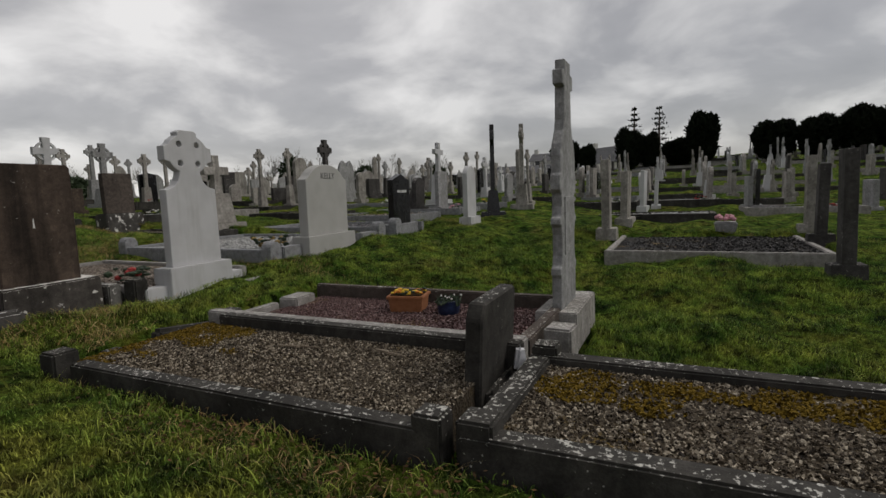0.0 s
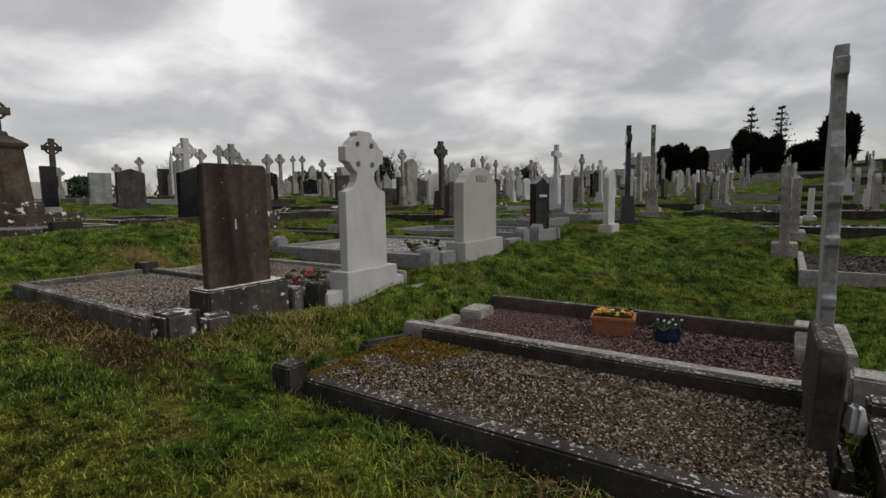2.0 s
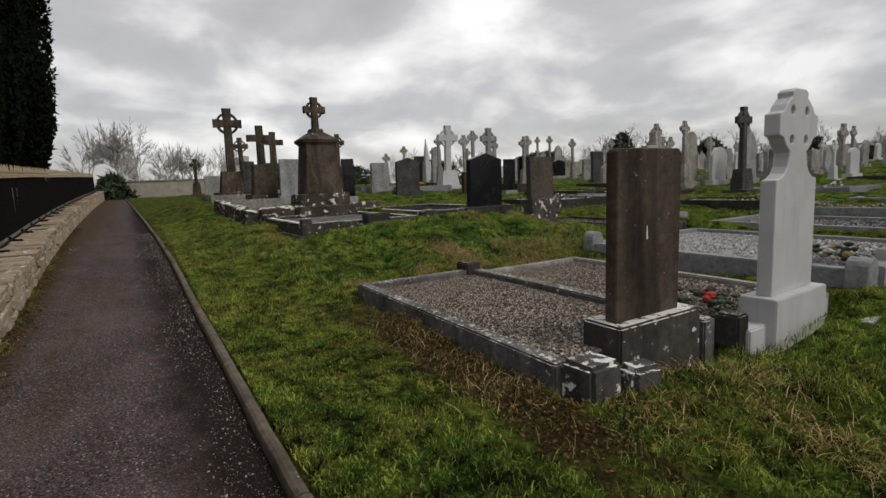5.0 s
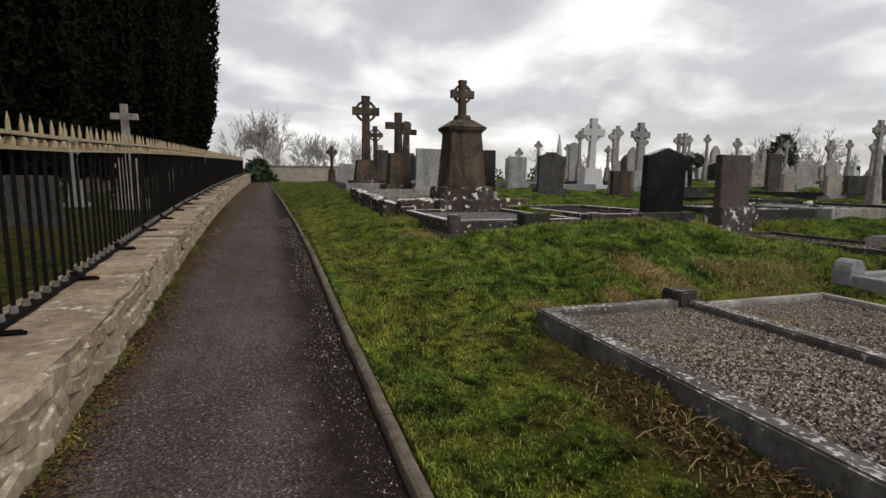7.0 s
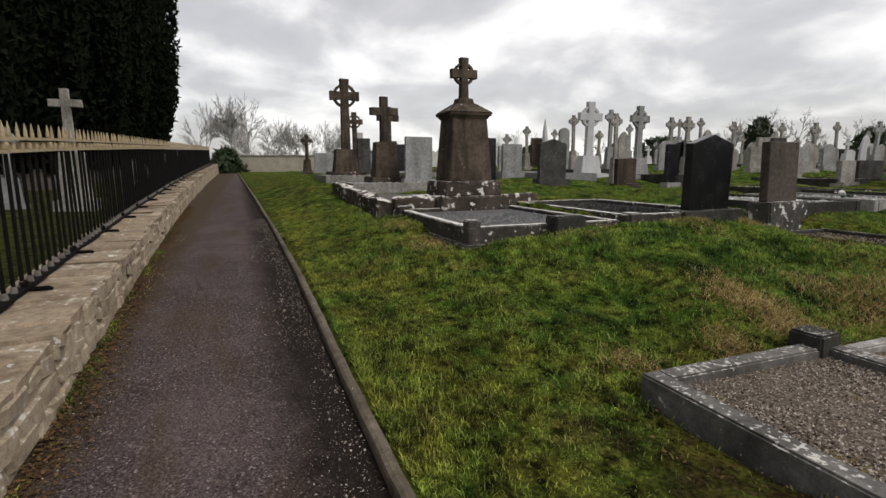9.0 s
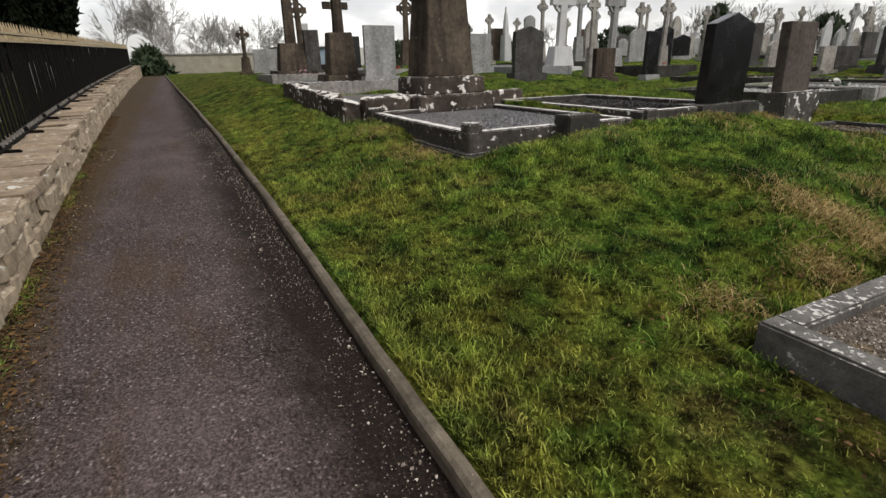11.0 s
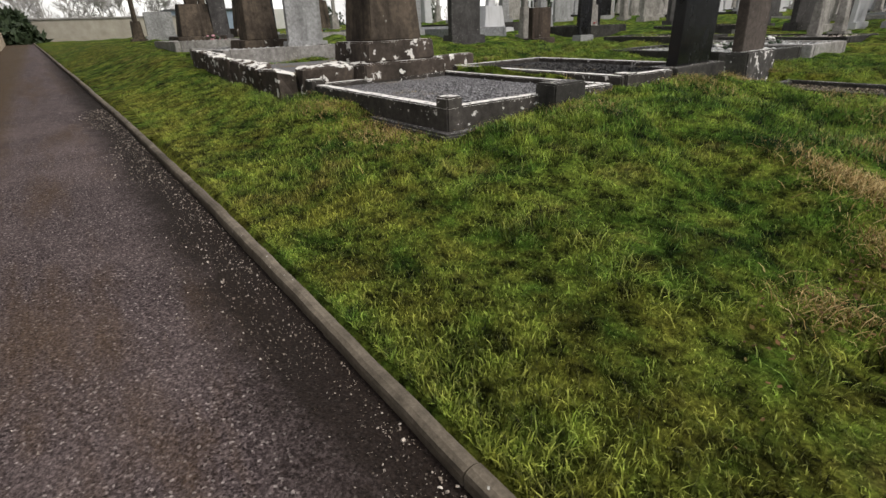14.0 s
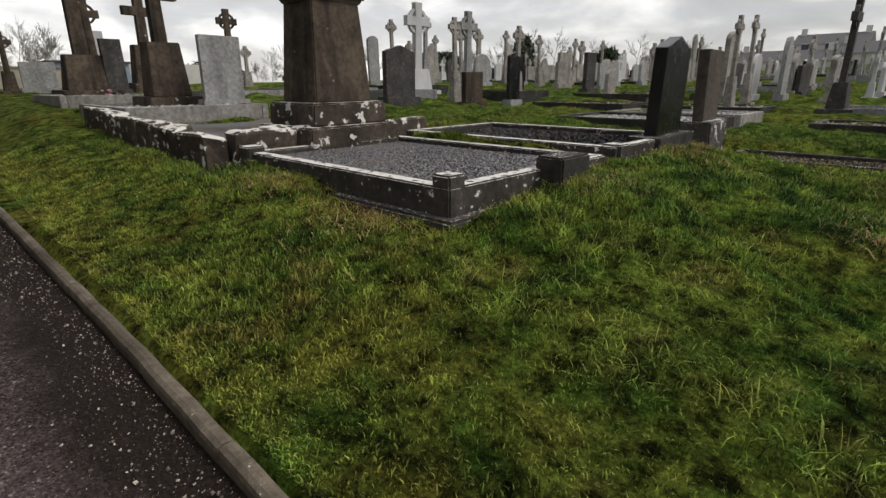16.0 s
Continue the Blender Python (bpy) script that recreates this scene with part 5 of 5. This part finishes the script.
headstone('figure', 'white', -32.16, 16.21, 0.40, 2.75, 0)
headstone('ringtall', 'dark', -11.09, 14.24, 0.62, 2.30, 0)
headstone('flat', 'grey', -6.29, 13.20, 0.60, 1.15, 0)
headstone('ring', 'old', -29.67, 2.39, 0.50, 1.75)
headstone('flat', 'grey', -31.00, 3.35, 0.95, 0.95)


def far_field():
    """Rows of gravestones on the rising ground beyond, copied from a few patterns."""
    g = random.Random(77)
    protos = [headstone(s, c, -30 - i, 30, w, h) for i, (s, c, w, h) in enumerate((("flat", "worn", .7, .95), ("round", "grey", .65, 1.05), ("gothic", "worn", .55, 1.2), ("flat", "black", .7, .9), ("ring", "worn", .5, 1.6),
              ("round", "white", .6, 1.0), ("latin", "white", .5, 1.3), ("flat", "dark", .8, .9), ("ring", "grey", .5, 1.8)))]
    plots = []
    for i, (m, f) in enumerate((("pale_concrete", "white_gravel"), ("kerb_stone", "slate_gravel"), ("grey_granite", "grey_gravel"))):
        z = ground_at(-32, 34 + 3 * i) + .12
        plots.append(kerb_grave(-33, -31, 34 + 3 * i, 35.1 + 3 * i, z, .16, .12, m, f, 60, .03, 300 + i, "kerbed grave with stone chippings on the rise", fill=.04))
    for row in range(26):
        x = -36 + row * 2.3
        y = 18.5 + g.uniform(0, 2) + max(0, -x - 14) * .25
        while y < 54:
            p = g.choice(protos)
            xx = x + g.uniform(-.3, .3)
            copy_thing(p, pose(xx, y, ground_at(xx, y) - .05, 0, g.uniform(-3, 3), g.uniform(-4, 4)))
            if g.random() < .45:
                copy_thing(g.choice(plots), pose(xx - 2.15, y - .55, max(ground_at(xx - 2, y - .5), ground_at(xx - .2, y + .5)) - .06))
            y += g.choice((1.4, 1.7, 2.0, 2.4, 3.4))
    for row in range(6):
        x = -16 - row * 4.5
        y = -4.2 - g.uniform(0, 1)
        while y > -20:
            copy_thing(g.choice(protos), pose(x, y, ground_at(x, y) - .05, 0, g.uniform(-3, 3), 0))
            y -= g.uniform(2.2, 4)


far_field()


def more_kerbs():
    g = random.Random(15)
    spots = [(-20.4, 2.1, 2.2), (-23.9, 2.0, 2.0), (-23.5, 4.6, 2.0), (-23.4, 7.0, 2.2), (-21.8, 8.3, 1.6), (-21.0, 12.3, 1.8), (-24.0, 10.4, 2.3), (-17.6, 12.0, 1.5), (-14.6, 8.2, 1.8), (-14.6, 10.4, 1.6),
             (-8.4, 10.2, 1.9), (-8.0, 12.4, 1.5), (-14.8, 12.6, 1.8), (-11.0, 10.6, 1.4), (-11.2, 14.2, 1.8), (-7.8, 14.4, 1.4), (-4.0, 16.8, 1.6), (1.4, 15.6, 1.9), (-2.0, 13.2, 1.3), (4.2, 12.0, 1.8), (-18.2, 15.2, 2.0), (-1.6, 18.2, 2.0)]
    for x, y, w in spots:
        z = sorted(ground_at(x + a, y + b) for a in (.3, 2.4) for b in (.2, w))[2] + .10
        m = g.choice(("kerb_stone", "pale_concrete", "grey_granite", "kerb_stone"))
        f = g.choice(("white_gravel", "grey_gravel", "slate_gravel"))
        kerb_grave(x, x + 2.6, y, y + w, z, .16, .12, m, f, 500, .03, g.randrange(999), "kerbed grave with stone chippings among other graves", fill=.05)
        if g.random() < .7:
            c = g.choice((("white_petal", 10), ("pink_petal", 9), ("red_petal", 9), ("yellow_petal", 8)))
            wreath(x + g.uniform(1.6, 2.3), y + w * .5, z - .05, .2, g.randrange(999), (("dark_leaf", 10), c), "small bunch of flowers lying on a kerbed grave")


more_kerbs()


# ---- trees ----
def leaf_spikes(g, centre, size, n, material, name, up=.8):
    """Small pointed sprays of foliage round the points given."""
    base = centre
    d = g.normal(size=(n, 3)) * .45
    d[:, 2] += up
    d /= np.linalg.norm(d, axis=1)[:, None]
    s = size * g.uniform(.5, 1.4, n)[:, None]
    a = np.cross(d, g.normal(size=(n, 3)))
    a /= np.linalg.norm(a, axis=1)[:, None]
    b = np.cross(d, a)
    p0 = base + a * s * .28
    p1 = base - a * s * .14 + b * s * .24
    p2 = base - a * s * .14 - b * s * .24
    p3 = base + d * s
    v = np.stack([p0, p1, p2, p3], 1).reshape(-1, 3)
    i = (np.arange(n) * 4)[:, None]
    f = np.concatenate([i + np.array([[0, 1, 3]]), i + np.array([[1, 2, 3]]), i + np.array([[2, 0, 3]])])
    return arrays_mesh(name, v, f, material)


def trunk_mesh(h, r):
    bm = bmesh.new()
    rows = []
    for i in range(6):
        k = i / 5
        rr = r * (1.25 - k) if i else r * 1.6
        rows.append([bm.verts.new((rr * math.cos(a * math.pi / 4) + .05 * r * math.sin(i * 2), rr * math.sin(a * math.pi / 4), h * k)) for a in range(8)])
    for a, b in zip(rows, rows[1:]):
        for j in range(8):
            bm.faces.new((a[j], a[(j + 1) % 8], b[(j + 1) % 8], b[j]))
    bm.faces.new(rows[0]); bm.faces.new(rows[-1])
    return bm


def yew(name, at, h, r, n, seed, label, lobes=5, foot=.08, size=.5):
    """An upright dark evergreen made of several leaning lobes of sprays."""
    t = thing(name, at, label, "tree", "dark evergreens")
    part("trunk", trunk_mesh(h * .5, r * .16), "bark", t)
    g = np.random.default_rng(seed)
    pts = []
    for k in range(lobes):
        a = 6.283 * k / lobes + g.uniform(-.4, .4)
        off = r * g.uniform(.25, .5) if lobes > 1 else 0
        hh = h * g.uniform(.8, 1.0)
        rr = r * g.uniform(.5, .72) if lobes > 1 else r
        m = n // lobes
        u = g.random(m) ** .85
        prof = np.sqrt(np.clip(np.minimum(u / .22, (1 - u) / .28), 0, 1))
        th = g.uniform(0, 6.283, m)
        q = rr * prof * np.sqrt(g.uniform(.55, 1.0, m)) * (1 + .12 * np.sin(th * 5 + u * 9 + k))
        pts.append(np.stack([off * math.cos(a) * (.4 + u) + q * np.cos(th), off * math.sin(a) * (.4 + u) + q * np.sin(th), h * foot + u * (hh - h * foot)], 1))
    p = np.concatenate(pts)
    shared("crown", leaf_spikes(g, p, size, len(p), "yew_foliage", "crown"), t, Matrix())
    return t


def evergreens():
    a = yew("yew_tree", pose(-4.25, 45.6, ground_at(-4.25, 45.6) - .1), 3.7, 1.0, 3600, 1, "dark upright yew tree on the grassy rise", size=.34)
    b = yew("yew_tree", pose(1.3, 45, ground_at(1.3, 45) - .1), 4.0, 1.25, 5200, 2, "dark upright yew tree on the grassy rise", lobes=7, size=.36)
    g = random.Random(3)
    for src, x, y, s, sx in ((b, -9.6, 46, .76, .95), (a, -7.5, 45.5, .74, .70), (a, -2.6, 46.0, .86, .75), (a, -.3, 48, .66, 1.3), (b, 5.8, 43.5, .74, 1.1), (b, 8.4, 43, .73, 1.05), (b, 10.6, 43, .82, 1.0), (b, 12.8, 42.5, .78, 1.05),
                          (b, 15.2, 42, .76, 1.0), (b, 17.6, 41, .8, 1.1), (b, 20.4, 40, .8, 1.1)):
        c = copy_thing(src, pose(x, y, ground_at(x, y) - .1, 0, 0, g.uniform(0, 360)))
        c.scale = (sx, sx, s)
    c = yew("cypress_tree", pose(-39, -5.4, ground_at(-39, -5.4) - .1), 19, 2.3, 52000, 5, "tall dark cypress behind the railing", lobes=4, foot=.03, size=.27)
    for x, y, s in ((-35.2, -6.2, 1.02), (-31.4, -6.4, .97), (-27.5, -6.9, 1.05), (-23.6, -7.3, 1.0), (-19.8, -7.8, .98), (-16.0, -8.4, 1.0), (-12.0, -9.0, .95)):
        k = copy_thing(c, pose(x, y, ground_at(x, y) - .1, 0, 0, g.uniform(0, 360)))
        k.scale = (1.05, 1.05, s)


evergreens()


def bare_tree(name, at, h, seed, label, depth=6, spread_deg=30, category="tree"):
    """A leafless tree: tapered trunk and limbs, forking into fine twigs."""
    t = thing(name, at, label, category, "bare winter trees")
    g = random.Random(seed)
    v, f = [], []

    def limb(p, d, ln, r, lev):
        q = p + d * ln
        a = d.cross(Vector((.3, .8, .5))).normalized()
        b = d.cross(a)
        i = len(v)
        for c, rr in ((p, r), (q, r * .62)):
            for k in range(3):
                an = 2.094 * k
                v.append(c + (a * math.cos(an) + b * math.sin(an)) * rr)
        for k in range(3):
            f.append((i + k, i + (k + 1) % 3, i + 3 + (k + 1) % 3, i + 3 + k))
        if lev == 0:
            return
        for j in range(3):
            ax = Vector((g.uniform(-1, 1), g.uniform(-1, 1), g.uniform(-.3, .3))).normalized()
            turn = g.uniform(3, 12) if j == 0 else g.uniform(.7, 1.3) * spread_deg
            nd = (Matrix.Rotation(radians(turn), 3, ax) @ d + Vector((0, 0, .05))).normalized()
            start = 0 if j == 0 else g.uniform(0, .7)
            limb(q - d * ln * start, nd, ln * (g.uniform(.76, .88) if j == 0 else g.uniform(.55, .80)), max(r * (.64 if j == 0 else .5), .015), lev - 1)
    limb(Vector((0, 0, 0)), Vector((0, 0, 1)), h * .19, h * .010, depth)
    shared("crown", arrays_mesh("crown", np.array([tuple(p) for p in v]), np.array(f), "bare_twig"), t, Matrix())
    return t


def winter_trees():
    a = bare_tree("bare_tree", pose(-62, 9, ground_at(-62, 9)), 6.5, 1, "leafless grey winter tree on the skyline")
    b = bare_tree("bare_tree", pose(-70, 6, ground_at(-70, 6)), 7, 2, "leafless grey winter tree on the skyline", spread_deg=34)
    g = random.Random(8)
    spots = [(-58, -1.0, 1.35), (-61, 0.2, 1.3), (-66, 3.2, 1.15), (-68, 4.6, 1.1), (-72, 7.0, 1.1), (-70, 8.5, .95), (-80, 5.0, 1.05), (-78, 10, 1.1), (-64, 13, .55), (-58, 15.5, .5), (-50, 22, .55), (-66, -4, 1.4), (-66, -1.5, 1.4), (-70, 0.5, 1.2), (-74, 2.5, 1.1), (-84, 14, .9)]
    for i in range(34):
        az = 158 - i * 1.45 + g.uniform(-.6, .6)
        d = g.uniform(75, 95)
        spots.append((d * math.cos(radians(az)), d * math.sin(radians(az)), g.choice((.45, .55, .7, .9))))
    spots += [(-44, 50, 1.0), (-42, 52, .95), (-47, 49, 1.0), (-36, 60, .9), (-33, 62, .8)]
    for x, y, s in spots:
        s *= 1.08 if x < -55 and y < 11 else 1.05
        c = copy_thing(g.choice((a, b)), pose(x, y, ground_at(x, y) - .2, 0, 0, g.uniform(0, 360)))
        c.scale = (s * 1.1, s * 1.1, s)
    r = np.random.default_rng(6)
    # ivy-clad and hedge masses
    for x, y, w, h, n in ((-45, 50.5, 1.9, 4.6, 1800), (-38, 57, 2.6, 3.2, 1500), (-48, 40, 3.2, 2.6, 1500), (-31, 64, 2.2, 3.0, 1200), (-60, 33, 4.0, 2.6, 1500), (-46.5, -1.5, 1.3, 1.7, 1800), (-66, 24, 4, 2.4, 1200), (-53, 46, 3, 3.0, 1400)):
        t = thing("evergreen_bush", pose(x, y, ground_at(x, y) - .1), "dark evergreen bush at the cemetery's edge", "bush", "hedge bushes")
        th, u = r.uniform(0, 6.283, n), r.random(n)
        q = w * np.sqrt(r.random(n)) * np.sqrt(np.clip(1.05 - u, 0, 1)) * (1 + .2 * np.sin(th * 4 + u * 6))
        p = np.stack([q * np.cos(th), q * np.sin(th), u * h], 1)
        shared("foliage", leaf_spikes(r, p, .45, n, "ivy", "foliage", .3), t, Matrix())
    # two ragged conifers
    for x, y, h in ((-4.9, 60, 6.4), (-2.4, 60, 6.0)):
        t = thing("conifer_tree", pose(x, y, ground_at(x, y) - .1), "ragged tall conifer with sparse whorled branches", "tree")
        part("trunk", trunk_mesh(h, .16), "bark", t)
        pts = []
        for k in range(0, 15, 2):
            z = h * (.35 + .62 * k / 14)
            ln = (1 - k / 15) * 1.25 + .15
            for j in range(6):
                an = j * 1.047 + k * .5
                for s in np.linspace(.3, 1, 5):
                    pts.append((s * ln * math.cos(an), s * ln * math.sin(an), z - .25 * s * ln + .2 * s * s * ln))
        p = np.array(pts) + r.normal(0, .06, (len(pts), 3))
        shared("needles", leaf_spikes(r, p, .26, len(p), "yew_foliage", "needles", .2), t, Matrix())


winter_trees()


# ---- distant buildings ----
def house(x, y, z, w, d, h, rz, label, wall="render_wall", rise=1.7, windows=3):
    t = thing("house", pose(x, y, z, 0, 0, rz), label, "house", "distant houses")
    part("wall", box((0, 0, -1), (w, d, h + 1), bevel=.02), wall, t)
    bm = bmesh.new()
    a, b = w / 2 + .3, d / 2 + .35
    vs = [bm.verts.new(p) for p in ((-a, -b, h - .1), (a, -b, h - .1), (a, b, h - .1), (-a, b, h - .1), (-a, 0, h + rise), (a, 0, h + rise))]
    for q in ((0, 1, 5, 4), (2, 3, 4, 5), (0, 4, 3), (1, 2, 5), (0, 3, 2, 1)):
        bm.faces.new([vs[i] for i in q])
    roof = part("roof", bm, "roof_slate", t)
    for s in (-1, 1):
        part("chimney", box((s * (w / 2 - .6), 0, h + rise - .6), (.8, .7, 1.5), bevel=.02), wall, roof)
    for i in range(windows):
        for lvl in range(1 if h < 3.5 else 2):
            wx = -w / 2 + w * (i + .5) / windows
            win = part("window", box((wx, -d / 2 - .02, .9 + lvl * 2.5), (1.2, .08, 1.3), bevel=.01), "render_wall", t)
            part("pane", box((wx, -d / 2 - .045, .98 + lvl * 2.5), (1.04, .06, 1.14), bevel=0), "window_glass", win)
    return t


for px, py, pz, pw, pd, ph, prz in ((-30, 104, 2.6, 13, 7, 3.4, 6), (-17, 106, 3.6, 12, 7, 3.4, -4), (-44, 100, 1.8, 16, 8, 3.0, 10), (-25, 112, 4.2, 10, 7, 4.6, 0), (-6, 108, 4.6, 9, 7, 3.0, 8)):
    house(px, py, pz - 1.7, pw, pd, ph, prz, "distant pale house with a grey slate roof")
house(-11.5, 92, 2.4, 8, 6, 2.6, -38, "distant pale house with a steep grey roof beside yews", rise=2.8)


def end_buildings():
    t = thing("boundary_wall", pose(-47, 3.9, ground_at(-47, 3.9) - .1, 0, 0, 86), "beige rendered wall at the end of the path", "wall")
    part("wall", box((0, 0, -.3), (9, .25, 1.5), bevel=.02), "beige_wall", t)
    part("coping", box((0, 0, 1.2), (9.1, .36, .1), bevel=.02), "pale_concrete", t)
    t = thing("shed", pose(-52, 9.5, ground_at(-52, 9.5) - .1, 0, 0, 88), "low shed clad in faded blue sheeting", "shed")
    part("wall", box((0, 0, -.3), (4.5, 2.5, 1.9), bevel=.02), "blue_panel", t)
    part("roof", box((0, 0, 1.6), (4.8, 2.8, .12), bevel=.02), "roof_slate", t)
    t = thing("boundary_wall", pose(-52, 14.5, ground_at(-52, 14.5) - .1, 0, 0, 88), "long grey rendered wall behind the graves", "wall")
    part("wall", box((0, 0, -.3), (6, .25, 1.9), bevel=.02), "render_wall", t)


end_buildings()
headstone("latin", "worn", -20.0, -3.75, .62, 2.66, 0, rz=0)


# ---- grass ----
def blades(name, x, y, z, h, w, g, material, bend=.6):
    """Bent tapering blades."""
    n = len(x)
    a = g.uniform(0, 6.283, n)
    c, s = np.cos(a), np.sin(a)
    b = g.uniform(.15, 1.0, n) * bend * h
    e = g.uniform(0, 6.283, n)
    ex, ey = np.cos(e) * b, np.sin(e) * b
    o = np.stack([x, y, z - .01], 1)
    side = np.stack([c * w, s * w, np.zeros(n)], 1)
    mid = o + np.stack([ex * .35, ey * .35, h * .6], 1)
    tip = o + np.stack([ex, ey, h * g.uniform(.7, 1, n)], 1)
    v = np.stack([o - side, o + side, mid + side * .75, mid - side * .75, tip], 1).reshape(-1, 3)
    i = (np.arange(n) * 5)[:, None]
    f = np.concatenate([i + np.array([[0, 1, 2]]), i + np.array([[0, 2, 3]]), i + np.array([[3, 2, 4]])])
    return arrays_mesh(name, v, f, material)


def grow_grass():
    g = np.random.default_rng(10)
    n = 520000
    # denser near the walk
    x = g.uniform(-18, 3, n)
    y = .42 + (g.random(n) ** 1.7) * 10.5
    ok = ~bare(x, y, -.02) & (y > kerb_y(x) + .05)
    ok &= ~((np.maximum(np.abs(y - 1.66) / .32, np.abs(x + 6.2) / 2.4) * .5 + .7 * (.5 + .25 * np.sin(x * 5 + 2 * np.sin(y * 7))) < .72) & (g.random(n) < .8))
    x, y = x[ok], y[ok]
    n = len(x)
    long = np.clip(np.sin(x * 1.3 + 1.1 * y) * np.cos(y * 1.9 - x * .6) + .2 + .25 * np.clip(y - 1.6, 0, 2), 0, 1.3)
    h = g.uniform(.016, .038, n) + .040 * long * g.random(n)
    ob = new("grass", blades("grass", x, y, land(x, y) + bumps(x, y), h, g.uniform(.0020, .0040, n), g, "grass_blades", .9))
    tagged(ob, "short tufted green grass over mossy turf", "grass", kind="stuff")
    # longer tufts
    n = 5200
    cx, cy = g.uniform(-17, 2.5, n), 1.5 + 10 * g.random(n) ** 1.4
    ok = ~bare(cx, cy, .05) & ~((np.abs(cy - 1.66) < .4) & (np.abs(cx + 6.2) < 2.3))
    cx, cy = cx[ok], cy[ok]
    keep = np.sin(cx * 1.1 + 2) * np.cos(cy * 1.3 + cx * .4) + g.uniform(-.7, .7, len(cx)) > -.15
    cx, cy = cx[keep], cy[keep]
    k = 42
    x = np.repeat(cx, k) + g.normal(0, .07, len(cx) * k)
    y = np.repeat(cy, k) + g.normal(0, .07, len(cx) * k)
    ok = ~bare(x, y, -.01)
    x, y = x[ok], y[ok]
    ob = new("grass_tufts", blades("grass_tufts", x, y, land(x, y) + bumps(x, y), g.uniform(.035, .095, len(x)), g.uniform(.0018, .0038, len(x)), g, "grass_blades", 1.5))
    tagged(ob, "longer rough tufts of grass between graves", "grass", kind="stuff")
    # dead grass along kerbs
    xs, ys = [], []
    for x0, x1, y0, y1 in GRAVES:
        for _ in range(5):
            m = 260
            side = g.integers(0, 4, m)
            px = np.where(side < 2, g.uniform(x0, x1, m), np.where(side == 2, x0, x1)) + g.normal(0, .05, m)
            py = np.where(side >= 2, g.uniform(y0, y1, m), np.where(side == 0, y0, y1)) + g.normal(0, .05, m)
            keep = (np.sin(px * 3.7 + x0) + np.cos(py * 4.1 + y0) > .1)
            xs.append(px[keep]); ys.append(py[keep])
    for cx, cy, r, m in ((-6.6, 1.62, .5, 300), (-5.6, 1.62, .4, 320), (-5.0, 2.2, .4, 550), (-4.9, 2.9, .35, 500), (-2.2, 1.82, .4, 220), (-1.5, 1.75, .35, 180), (-8.7, 2.1, .25, 400), (-8.9, 3.6, .5, 4200), (-8.8, 4.6, .6, 4200), (-8.7, 2.9, .2, 700), (-8.9, 5.3, .5, 1200), (-11.3, 7.0, .4, 900), (-10.6, 6.9, .6, 900),
                         (-4.4, 2.6, .3, 500), (-3.85, 2.5, .25, 500), (-11.3, 3.4, .5, 700), (-11.2, 5.2, .5, 800), (-11.2, 6.5, .4, 800), (-12.2, 1.95, .5, 800), (-13.4, 1.9, .4, 500), (-9.4, 5.8, .6, 800), (-4.6, 5.4, .4, 500)):
        xs.append(cx + g.normal(0, r * .6, m)); ys.append(cy + g.normal(0, r * .35, m))
    x, y = np.concatenate(xs), np.concatenate(ys)
    ok = ~bare(x, y, -.01)
    x, y = x[ok], y[ok]
    ob = new("dead_grass", blades("dead_grass", x, y, land(x, y) + bumps(x, y), g.uniform(.02, .085, len(x)), g.uniform(.0015, .0035, len(x)), g, "dead_grass", 2.2))
    tagged(ob, "straw-coloured dead grass along the kerbs", "grass", kind="stuff")

    # weeds at the foot of the wall
    n = 9000
    x = g.uniform(-17, -4, n)
    y = wall_y(x) + np.abs(g.normal(0, .045, n)) - .01
    ok = np.sin(x * 2.3) + np.sin(x * 5.9 + 1) + g.uniform(-.8, .8, n) > .1
    x, y = x[ok], y[ok]
    ob = new("weeds", blades("weeds", x, y, path_z(x), g.uniform(.012, .05, len(x)), g.uniform(.002, .005, len(x)), g, "grass_blades", 1.6))
    tagged(ob, "small green weeds and moss at the wall's foot", "weeds", kind="stuff")


grow_grass()
